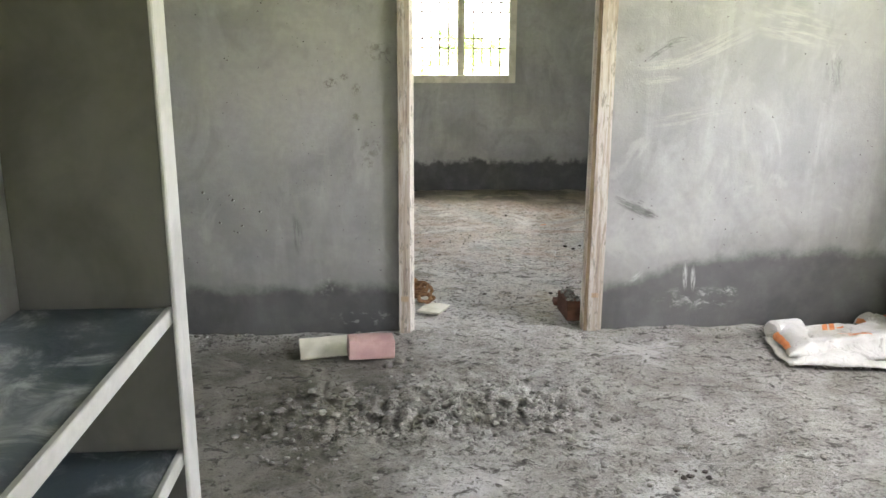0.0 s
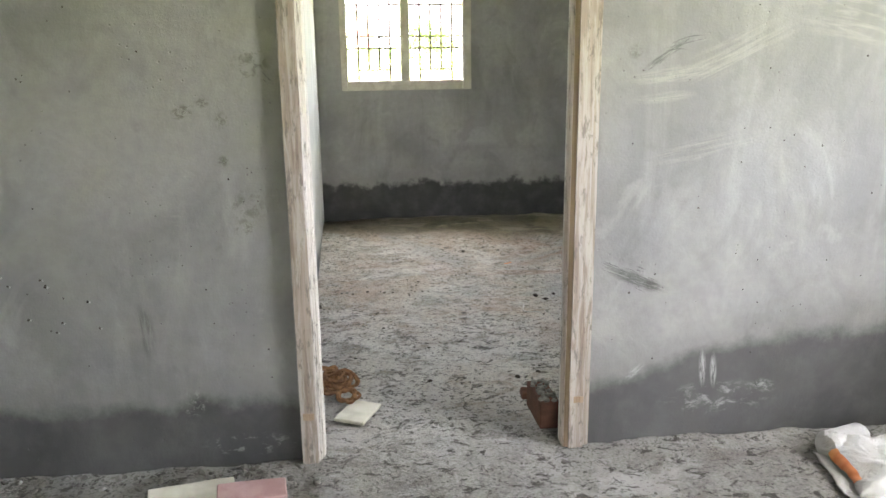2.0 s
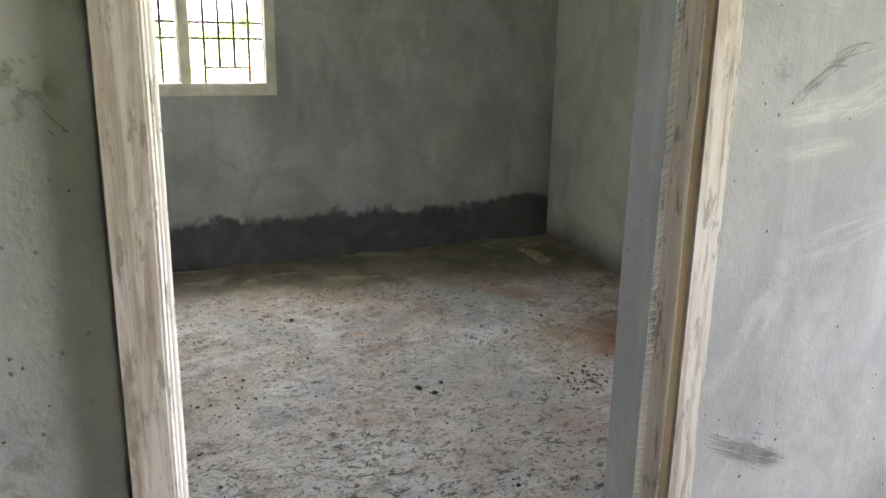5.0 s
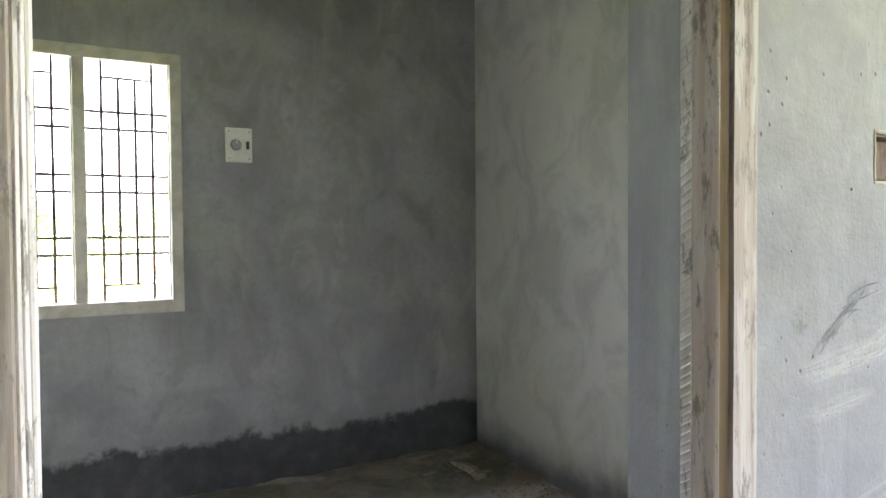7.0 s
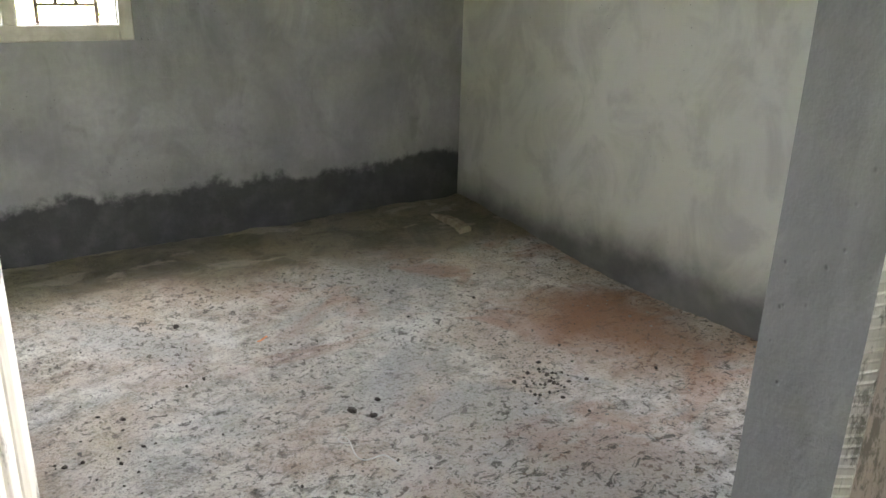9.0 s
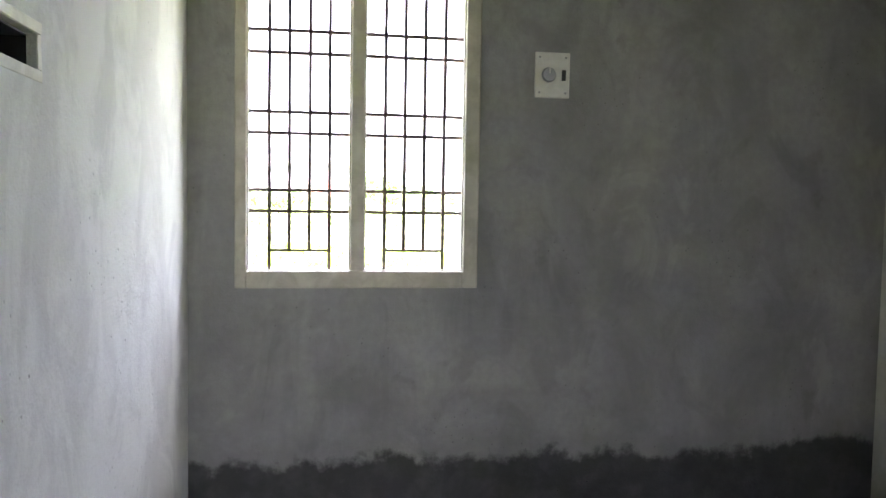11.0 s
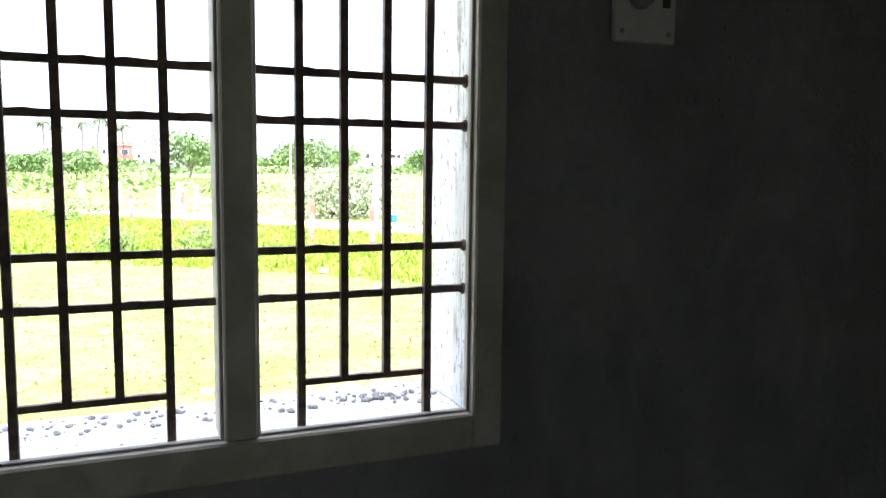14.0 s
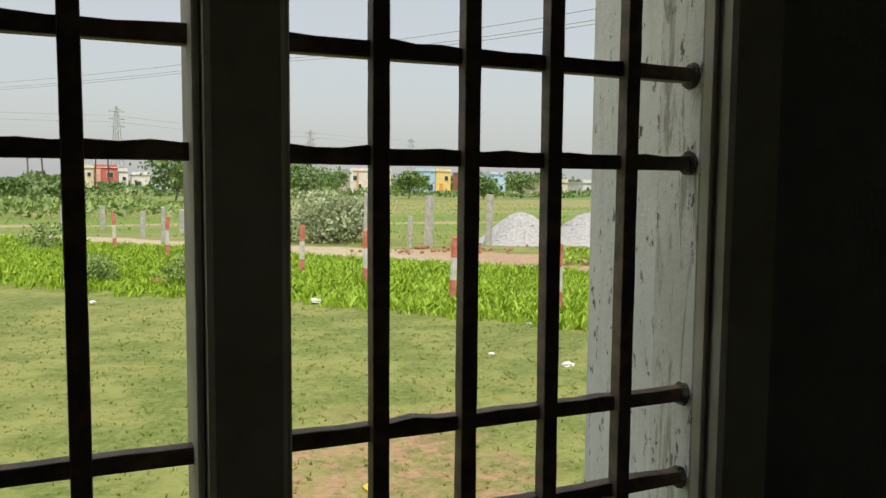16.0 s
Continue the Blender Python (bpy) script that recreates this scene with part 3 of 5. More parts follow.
_xs = np.unique(np.concatenate([np.arange(-3.2, -1.2, 0.05), np.arange(-1.2, 2.85, 0.01)]))
_ys = np.unique(np.concatenate([np.arange(-6.3, -2.0, 0.06), np.arange(-2.0, 0.3, 0.009), np.arange(0.3, 3.42, 0.0125)]))
FLOOR = structure(sheet("floor", _xs, _ys, floor_height, M_FLOOR), "rough unfinished cement floor with dust and damp", "floor")
plinth = structure(part("floor_slab", box_bm(-3.25, 3.0, -6.35, 3.58, -0.45, -0.03), M_CONCRETE), "concrete plinth under the rooms", "floor")

CEIL = 2.95
wall("wall_hall", "x", -1.135, 2.62, -0.02, CEIL, 0.0, 0.215, M_DOORWALL, "grey cement-plastered wall with a damp foot and a doorway",
     holes=[(-0.06, 0.93, -0.02, 2.12, None), (1.245, 1.50, 1.577, 1.655, 0.055)])
wall("wall_left", "y", 0.215, 3.36, -0.02, CEIL, -0.125, -0.29, M_LIT_LEFT, "plastered side wall with limewash paled for window light and a switch box hole", holes=[(1.47, 1.73, 1.64, 1.70, 0.10)])
wall("wall_right", "y", 0.215, 3.36, -0.02, CEIL, 2.80, 2.98, M_LIT_RIGHT, "plastered side wall with a damp foot, paled for window light")
wall("wall_window", "x", -3.2, 2.98, -0.02, CEIL, 3.36, 3.57, M_ROOM, "grey plastered outer wall with a barred window and a damp foot",
     holes=[(0.066, 0.955, 1.10, 2.36, None), (-1.5, -0.85, 1.1, 2.1, None)])
wall("wall_hall_right", "y", -6.2, 0.0, -0.02, CEIL, 2.55, 2.75, M_BACK, "grey plastered hall wall with a window opening", holes=[(-1.85, -0.75, 1.0, 2.2, None)])
# unseen opening, added to let soft light in from behind
wall("wall_hall_back", "x", -1.1, 2.75, -0.02, CEIL, -6.0, -6.2, M_BACK, "grey plastered hall wall with a narrow opening added for soft light", holes=[(0.45, 1.05, -0.02, 2.05, None)])
wall("wall_cupboard", "y", -6.0, -1.905, -0.02, CEIL, -0.92, -1.1, M_BACK, "grey plastered wall behind the cupboard shelves")
wall("wall_kitchen", "y", -1.9, 3.36, -0.02, CEIL, -2.46, -2.62, M_BACK, "dark plastered wall behind the kitchen shelves")
wall("wall_kitchen_end", "x", -2.62, -1.1, -0.02, CEIL, -1.9, -2.06, M_BACK, "plain plastered wall closing the kitchen")
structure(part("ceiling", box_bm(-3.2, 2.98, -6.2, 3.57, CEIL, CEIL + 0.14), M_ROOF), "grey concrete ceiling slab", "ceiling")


# door frame
def prism(points, z0, z1, smooth=False):
    """An upright bar with the given plan outline."""
    bm = bmesh.new()
    k = 24
    rings = []
    for i in range(k + 1):
        z = z0 + (z1 - z0) * i / k
        rings.append([bm.verts.new((x + 0.0012 * noise.noise((x * 30, y * 30, z * 5)), y + 0.0012 * noise.noise((y * 30 + 5, x * 30, z * 5)), z)) for x, y in points])
    n = len(points)
    for a, b in zip(rings, rings[1:]):
        for i in range(n):
            bm.faces.new((a[i], a[(i + 1) % n], b[(i + 1) % n], b[i]))
    bm.faces.new(rings[0][::-1])
    bm.faces.new(rings[-1])
    bmesh.ops.recalc_face_normals(bm, faces=bm.faces)
    return bm


door = thing("door_frame", "old primed timber door frame with no leaf, cement splashed", "door frame")
part("jamb", prism([(-0.071, -0.034), (-0.021, -0.034), (-0.0185, -0.031), (-0.0185, 0.10), (-0.0595, 0.10), (-0.0595, -0.003), (-0.071, -0.003)], 0.0, 2.16), M_FRAME, door)
strips = [(-0.018, -0.0125, -0.028, 0.1), (-0.012, -0.0065, -0.016, 0.1), (-0.006, 0.0015, 0.0, 0.1)]
for x0, x1, y0, y1 in strips:
    part("rebate_strip", prism([(x0, y0 + 0.002), (x0 + 0.002, y0), (x1 - 0.003, y0), (x1, y0 + 0.003), (x1, y1), (x0, y1)], 0.0, 2.12), M_STRIP, door, "white-primed moulded strip")
part("jamb", prism([(0.854, -0.020), (0.905, -0.020), (0.905, -0.003), (0.9285, -0.003), (0.9285, 0.056), (0.8545, 0.056), (0.8545, -0.008), (0.854, -0.010)], 0.0, 2.16), M_FRAME, door)
part("rebate_strip", prism([(0.840, -0.008), (0.8536, -0.012), (0.8536, 0.010), (0.840, 0.010)], 0.0, 2.12), M_REBATE, door, "bare brown rebate groove")
part("stop_strip", prism([(0.8345, -0.005), (0.8375, -0.008), (0.8395, -0.008), (0.8395, 0.0105), (0.854, 0.0105), (0.854, 0.036), (0.8345, 0.036)], 0.0, 2.12), M_PINK, door, "pinkish primed stop")
part("head", box_bm(0.005, 0.834, -0.020, 0.10, 2.06, 2.155, 0.003), M_FRAME, door)
for x, y in ((-0.045, -0.0345), (0.885, -0.0205)):
    part("splice_patch", box_bm(x - 0.018, x + 0.018, y - 0.0025, y, 0.172, 0.196, 0.001, 1, 0.003, 40), M_REBATE, door, "raw brown cut mark")
part("reveal_plaster", prism([(0.8365, 0.0575), (0.894, 0.2165), (0.896, 0.2175), (0.9295, 0.2175), (0.9295, 0.0575)], -0.01, 2.12), M_BACK, door, "grey plastered reveal, splayed towards the inner room")
# combed mortar fillet between the stop and the reveal
bm = prism([(0.8350, 0.0365), (0.8535, 0.0365), (0.8535, 0.057), (0.8355, 0.057)], 0.0, 2.12)
part("mortar_fillet", bm, M_STRIP, door, "pale combed mortar fillet")
for k in range(150):
    z = 0.03 + k * 0.0139
    bm = bmesh.new()
    v = [bm.verts.new(c) for c in ((0.8351, 0.037, z + 0.009), (0.8351, 0.037, z + 0.016), (0.8355, 0.0565, z + 0.005), (0.8355, 0.0565, z - 0.002), (0.8332, 0.038, z + 0.0125), (0.8337, 0.0555, z + 0.0015))]
    for f in ((0, 4, 5, 3), (1, 2, 5, 4), (0, 1, 4), (3, 5, 2)):
        bm.faces.new([v[q] for q in f])
    part("comb_ridge", bm, M_STRIP, door)
part("reveal_plaster", box_bm(-0.0595, -0.0185, 0.103, 0.2175, -0.01, 2.12, 0.003), M_BACK, door, "grey plastered reveal")

# window
win = thing("window_1", "grey-primed timber window frame with square steel bars, no glass", "window", kind="structure")
WX0, WX1, WZ0, WZ1 = 0.048, 0.99, 1.083, 2.375
IX0, IX1, IZ0, IZ1 = 0.092, 0.93, 1.15, 2.315
YF = 3.35


def frame_bar(x0, x1, z0, z1, name="window_frame", y0=YF, y1=3.384):
    return part(name, box_bm(x0, x1, y0, y1, z0, z1, 0.004), M_WINFRAME, win)


frame_bar(WX0, IX0, WZ0, WZ1)
frame_bar(IX1, WX1, WZ0, WZ1)
frame_bar(IX0 + 0.0005, IX1 - 0.0005, WZ0, IZ0)
frame_bar(IX0 + 0.0005, IX1 - 0.0005, IZ1, WZ1)
MX0, MX1 = 0.484, 0.538
frame_bar(MX0, MX1, IZ0 + 0.0005, IZ1 - 0.0005, "mullion", YF + 0.002, 3.44)
# inner rebate beads, set back
for x0, x1 in ((IX0, MX0), (MX1, IX1)):
    for a, b, c, d in ((x0 + 0.0005, x0 + 0.006, IZ0, IZ1), (x1 - 0.006, x1 - 0.0005, IZ0, IZ1), (x0 + 0.0065, x1 - 0.0065, IZ0 + 0.0005, IZ0 + 0.006)):
        part("rebate_bead", box_bm(a, b, YF + 0.018, 3.438 if a in (MX1 + 0.0005, MX0 - 0.006) else 3.382, c + 0.001, d - 0.001, 0.0015), M_WINFRAME, win)


def bar_bm(p, q, w, lumps=0.0, seed=0):
    """A square bar between two points, a little crooked, with old cement left on its upper side."""
    bm = bmesh.new()
    p, q = Vector(p), Vector(q)
    k = max(6, int((q - p).length / 0.02))
    d = (q - p).normalized()
    up = Vector((0, 1, 0)) if abs(d.z) > 0.5 else Vector((0, 0, 1))
    side = d.cross(up).normalized()
    up = side.cross(d)
    rings = []
    for i in range(k + 1):
        c = p.lerp(q, i / k)
        s = c * 23 + Vector((seed, seed, 0))
        c = c + Vector((noise.noise(c * 2.2 + Vector((seed, 0, 0))), 0, noise.noise(c * 2.2 + Vector((0, seed, 7))))) * 0.0015
        w1 = w * (1 + 0.06 * noise.noise(s))
        lift = max(0.0, noise.noise(s * 2.5)) * lumps
        rings.append([bm.verts.new(c + side * a * w1 + up * (b * w1 + (lift if b > 0 else 0))) for a, b in ((-1, -0.9), (-0.9, -1), (0.9, -1), (1, -0.9), (1, 0.9), (0.9, 1), (-0.9, 1), (-1, 0.9))])
    for a, b in zip(rings, rings[1:]):
        for i in range(8):
            bm.faces.new((a[i], a[(i + 1) % 8], b[(i + 1) % 8], b[i]))
    bm.faces.new(rings[0][::-1])
    bm.faces.new(rings[-1])
    bmesh.ops.recalc_face_normals(bm, faces=bm.faces)
    return bm


GY = 3.398
for n_side, (cols, x0, x1) in enumerate((((0.174, 0.250, 0.327, 0.403), IX0 - 0.01, MX0 + 0.01), ((0.619, 0.696, 0.774, 0.853), MX1 - 0.01, IX1 + 0.006))):
    for i, x in enumerate(cols):
        lo, hi = (IZ0 - 0.01, IZ1 + 0.01) if i in (0, 3) else (1.228, 2.235)
        part("grille_bar", bar_bm((x, GY - 0.003, lo), (x, GY - 0.003, hi), 0.0070, 0.0, i + 9 * n_side), M_BAR, win, "upright square steel bar")
    for z in (1.379, 1.460, 1.680, 1.761, 1.986, 2.070):
        part("grille_bar", bar_bm((x0, GY + 0.004, z), (x1, GY + 0.004, z), 0.0064, 0.004, z * 7 + n_side), M_BAR, win, "level square steel bar with cement lumps")
    for z in (1.228, 2.235):
        part("grille_bar", bar_bm((cols[0], GY - 0.002, z), (cols[3], GY - 0.002, z), 0.0055, 0.0015, z + n_side), M_BAR, win, "short level steel bar")
for z in (1.379, 1.460, 1.680, 1.761, 1.986, 2.070):
    for x in (0.098, 0.9285):
        bm = bmesh.new()
        bmesh.ops.create_icosphere(bm, subdivisions=2, radius=0.012)
        for v in bm.verts:
            v.co = Vector((v.co.x * 0.55, v.co.y, v.co.z)) + noise.noise_vector(v.co * 90 + Vector((z * 9, x, 0))) * 0.004
        part("mortar_dab", bm, M_DAB, win, "dark mortar dab round a bar end", at=Matrix.Translation((x, GY + 0.004, z)))
sill = structure(part("window_sill", box_bm(0.067, 0.954, 3.3865, 3.62, 1.09, 1.142, 0.004, 2, 0.003, 14), M_WHITEWASH), "whitewashed outer window sill", "sill")
for x0, x1 in ((0.0665, 0.088), (0.934, 0.9545)):
    structure(part("reveal", box_bm(x0 - (0.004 if x0 > 0.5 else 0), x1 + (0 if x0 > 0.5 else 0.004), 3.3865, 3.4505, 1.145, 2.36, 0.003, 4, 0.002, 26), M_STAINED), "grey-stained plaster reveal behind the window frame", "reveal")
    structure(part("reveal", box_bm(x0, x1, 3.4515, 3.572, 1.143, 2.36, 0.002, 3, 0.0015, 20), M_WHITEWASH), "whitewashed outer window reveal with flaking paint", "reveal")
structure(part("outer_coat", box_bm(-0.69, 0.066, 3.5715, 3.585, -0.45, CEIL + 0.14), M_WHITEWASH), "whitewashed outside of the house wall", "wall")
structure(part("outer_coat", box_bm(0.955, 2.98, 3.5715, 3.585, -0.45, CEIL + 0.14), M_WHITEWASH), "whitewashed outside of the house wall", "wall")


# plaster rims of the two switch box holes
def rim(name, axis, d, a0, a1, z0, z1, w, material, label):
    th = thing(name, label, "box rim", kind="structure")
    for p, q, r, s in ((a0 - w, a1 + w, z1 + 0.0005, z1 + w), (a0 - w, a1 + w, z0 - w, z0 - 0.0005), (a0 - w, a0 - 0.0005, z0, z1), (a1 + 0.0005, a1 + w, z0, z1)):
        lo, hi = sorted((d, d + (0.003 if axis == "y" else -0.003)))
        bm = box_bm(lo, hi, p, q, r, s, 0.001, 2, 0.002, 30) if axis == "y" else box_bm(p, q, lo, hi, r, s, 0.001, 2, 0.002, 30)
        part("rim_strip", bm, material, th)
    return th


rim("box_rim", "y", -0.1255, 1.47, 1.73, 1.64, 1.70, 0.02, M_TILE, "pale plaster rim round a switch box hole")
rim("box_rim", "x", 0.0005, 1.245, 1.50, 1.577, 1.655, 0.006, M_WOOD, "chipped brown rim round a switch box hole")


box = thing("switch_box", "rusty steel switch box sunk in the wall", "switch box")
for x0, x1, y0, y1, z0, z1 in ((1.247, 1.498, 0.050, 0.053, 1.579, 1.653), (1.247, 1.498, 0.004, 0.0495, 1.579, 1.5815), (1.247, 1.498, 0.004, 0.0495, 1.6505, 1.653), (1.247, 1.2495, 0.004, 0.0495, 1.582, 1.65), (1.4955, 1.498, 0.004, 0.0495, 1.582, 1.65)):
    part("side", box_bm(x0, x1, y0, y1, z0, z1), M_RUST, box)
box = thing("switch_box", "dark steel switch box sunk in the wall", "switch box")
for x0, x1, y0, y1, z0, z1 in ((-0.222, -0.219, 1.472, 1.728, 1.642, 1.698), (-0.2185, -0.14, 1.472, 1.728, 1.642, 1.6445), (-0.2185, -0.14, 1.472, 1.728, 1.6955, 1.698), (-0.2185, -0.14, 1.472, 1.4745, 1.645, 1.695), (-0.2185, -0.14, 1.7255, 1.728, 1.645, 1.695)):
    part("side", box_bm(x0, x1, y0, y1, z0, z1), M_BLACK, box)


# trowel strokes, scuffs and pits on the hall wall
def strokes(name, rows, material, label, seed, wide=0.006, y=-0.0012):
    """Ragged thin strokes on the wall: rows of x0, z0, x1, z1, how many, spread."""
    rng = np.random.RandomState(seed)
    vs, fs = [], []
    for x0, z0, x1, z1, count, spread in rows:
        d = np.array((x1 - x0, z1 - z0))
        length = np.linalg.norm(d)
        d = d / length
        nrm = np.array((-d[1], d[0]))
        for _ in range(count):
            a, b = sorted(rng.rand(2))
            b = max(b, a + 0.12)
            off = spread * rng.randn()
            w0 = wide * (0.3 + rng.rand())
            k0 = len(vs)
            n = 10
            lift = 0.000012 * (len(fs) // 10)
            bow = 0.03 * length * rng.randn()
            for k in range(n + 1):
                u = k / n
                c = np.array((x0, z0)) + d * length * (a + (b - a) * u) + nrm * (off + bow * math.sin(math.pi * u))
                w = w0 * (0.15 + math.sin(math.pi * u) * (0.5 + rng.rand()))
                for s in (-1, 1):
                    p = c + nrm * s * w
                    vs.append((p[0], y - lift, p[1]))
            for k in range(n):
                q = k0 + 2 * k
                fs.append((q, q + 2, q + 3, q + 1))
    return tagged(new(name, mesh_of(name, vs, fs, material)), label, "plaster mark", kind="stuff")


M_SCUFF = simple("dark_scuff", (0.12, 0.12, 0.115), (0.19, 0.19, 0.18), 60, 0.9, 0.3, 0.002)
M_SALT = simple("white_salt_crust", (0.34, 0.34, 0.33), (0.48, 0.48, 0.46), 60, 0.95, 0.4, 0.003)
strokes("dark_scuffs", [(0.95, 0.675, 1.13, 0.60, 26, 0.011), (1.06, 0.60, 1.12, 0.57, 12, 0.01), (1.08, 1.30, 1.22, 1.40, 7, 0.004), (1.12, 1.36, 1.3, 1.40, 6, 0.012), (1.95, 1.2, 2.02, 1.36, 5, 0.01), (-0.16, 1.35, -0.1, 1.28, 4, 0.01)], M_SCUFF, "dark scuffs scratched in the plaster", 6, 0.0014, -0.0018)


def blots(name, rows, material, label, seed, y=-0.0015):
    """Small ragged spots on the wall: rows of x, z, radius."""
    rng = np.random.RandomState(seed)
    vs, fs = [], []
    for x, z, r in rows:
        k0 = len(vs)
        y1 = y - 0.00003 * (k0 // 15)
        vs.append((x, y1 - 0.0006, z))
        for k in range(14):
            a = 6.2832 * k / 14
            q = r * (0.45 + 0.8 * rng.rand())
            vs.append((x + q * math.cos(a), y1, z + q * math.sin(a)))
        for k in range(14):
            fs.append((k0, k0 + 1 + k, k0 + 1 + (k + 1) % 14))
    return tagged(new(name, mesh_of(name, vs, fs, material)), label, "plaster mark", kind="stuff")


_b = np.random.RandomState(15)
_rows = [(-0.974, 0.701, 0.006), (-0.851, 0.687, 0.005), (-0.839, 0.665, 0.007), (-0.717, 0.61, 0.005), (-0.903, 0.558, 0.005), (-0.802, 0.543, 0.005), (-0.823, 0.511, 0.004), (-0.95, 0.67, 0.004), (-0.69, 0.52, 0.004)]
_rows += [(1.0 + 1.4 * _b.rand(), 0.3 + 1.3 * _b.rand(), 0.001 + 0.003 * _b.rand()) for _ in range(70)] + [(-1.1 + 1.0 * _b.rand(), 0.3 + 1.3 * _b.rand(), 0.001 + 0.0025 * _b.rand()) for _ in range(60)]
blots("plaster_pits", _rows, M_DARKCRUMB, "small dark pits in the plaster", 4, -0.001)
blots("pit_chips", [(x + 0.006, z - 0.002, r * 0.8) for x, z, r in _rows[:9]], M_SALT, "chipped pale edges of the pits", 8, -0.001)


# ---- loose stones ----
def stone_arrays(rng, r, flat=0.7):
    """One rough stone as vertices and faces, from a jittered icosahedron."""
    t = (1 + 5**0.5) / 2
    v = np.array([(-1, t, 0), (1, t, 0), (-1, -t, 0), (1, -t, 0), (0, -1, t), (0, 1, t), (0, -1, -t), (0, 1, -t), (t, 0, -1), (t, 0, 1), (-t, 0, -1), (-t, 0, 1)], float)
    v = v / np.linalg.norm(v[0]) * (1 + 0.35 * (rng.rand(12, 1) - 0.5)) + 0.15 * (rng.rand(12, 3) - 0.5)
    v = v * r * np.array([1, 0.6 + 0.5 * rng.rand(), flat * (0.6 + 0.5 * rng.rand())])
    a = rng.rand() * 6.3
    c, s = math.cos(a), math.sin(a)
    v = v @ np.array([[c, -s, 0], [s, c, 0], [0, 0, 1]]).T
    f = np.array([(0, 11, 5), (0, 5, 1), (0, 1, 7), (0, 7, 10), (0, 10, 11), (1, 5, 9), (5, 11, 4), (11, 10, 2), (10, 7, 6), (7, 1, 8),
                  (3, 9, 4), (3, 4, 2), (3, 2, 6), (3, 6, 8), (3, 8, 9), (4, 9, 5), (2, 4, 11), (6, 2, 10), (8, 6, 7), (9, 8, 1)])
    return v, f


def scatter(name, spots, material, seed, label, category, base=0.0, height=None, flat=0.7):
    """Many stones in one mesh: spots are (x, y, radius)."""
    rng = np.random.RandomState(seed)
    vs, fs, k = [], [], 0
    for x, y, r in spots:
        v, f = stone_arrays(rng, r, flat)
        z = base if height is None else float(height(np.array([x]), np.array([y]))[0])
        vs.append(v + (x, y, z + r * 0.25))
        fs.append(f + k)
        k += 12
    me = mesh_of(name, np.concatenate(vs).tolist(), np.concatenate(fs).tolist(), material)
    return tagged(new(name, me), label, category, kind="stuff")


_r = np.random.RandomState(4)
_spots = []
for _ in range(1000):
    u = _r.randn(2)
    cx, cy, sx, sy = ((-0.27, -0.92, 0.22, 0.15), (0.33, -0.93, 0.20, 0.14), (-0.5, -1.1, 0.15, 0.1))[_r.choice(3, p=[0.42, 0.45, 0.13])]
    _spots.append((cx + sx * u[0], cy + sy * u[1], 0.0025 + 0.013 * _r.rand() ** 4))
for _ in range(230):
    u = _r.randn(2)
    cx, cy, sx, sy = ((-0.30, -0.90, 0.24, 0.13), (0.36, -0.92, 0.20, 0.13), (0.05, -0.75, 0.3, 0.2))[_r.choice(3, p=[0.42, 0.43, 0.15])]
    _spots.append((cx + sx * u[0], cy + sy * u[1], 0.009 + 0.017 * _r.rand() ** 2))
for _ in range(130):
    _spots.append((-1.0 + 2.6 * _r.rand(), -1.6 + 1.5 * _r.rand(), 0.006 + 0.012 * _r.rand() ** 2))
scatter("mortar_rubble", _spots, M_MORTAR, 1, "crumbled grey mortar lumps heaped on the hall floor", "rubble", height=floor_height, flat=0.5)
_spots = [(-1.1 + 3.6 * _r.rand(), -1.9 + 1.85 * _r.rand(), 0.002 + 0.007 * _r.rand() ** 3) for _ in range(900)]
_spots += [(-1.05 + 1.0 * _r.rand(), -0.03 - 0.12 * _r.rand() ** 2, 0.004 + 0.012 * _r.rand() ** 3) for _ in range(160)]
_spots += [(0.95 + 0.5 * _r.rand(), -0.03 - 0.15 * _r.rand() ** 2, 0.003 + 0.009 * _r.rand() ** 3) for _ in range(60)]
scatter("floor_grit", _spots, M_MORTAR, 2, "grey cement grit strewn over the hall floor", "grit", height=floor_height)
_spots = [(-0.1 + 2.85 * _r.rand(), 0.1 + 2.7 * _r.rand(), 0.0018 + 0.006 * _r.rand() ** 3) for _ in range(900)]
scatter("room_grit", _spots, M_MORTAR, 3, "cement grit strewn over the inner floor", "grit", height=floor_height)
_spots = [(0.0 + 2.4 * _r.rand(), 0.3 + 2.2 * _r.rand(), 0.003 + 0.007 * _r.rand() ** 2) for _ in range(70)]
_spots += [(1.80 + 0.09 * _r.randn(), 1.52 + 0.05 * _r.randn(), 0.004 + 0.008 * _r.rand()) for _ in range(40)]
_spots += [(0.35 + 0.12 * _r.randn(), 1.9 + 0.25 * _r.randn(), 0.003 + 0.006 * _r.rand()) for _ in range(30)]
_spots += [(0.87 + 0.04 * _r.randn(), -1.39 + 0.04 * _r.randn(), 0.006 + 0.008 * _r.rand()) for _ in range(7)]
scatter("dark_grit", _spots, M_DARKCRUMB, 5, "dark clods strewn over the cement floor", "grit", height=floor_height)


def single_stone(x, y, r, material, label, seed):
    v, f = stone_arrays(np.random.RandomState(seed), r)
    ob = new("stone", mesh_of("stone", v.tolist(), f.tolist(), material))
    z = float(floor_height(np.array([x]), np.array([y]))[0])
    ob.matrix_basis = Matrix.Translation((x, y, z + r * 0.3))
    return tagged(ob, label, "stone", group="loose stones")


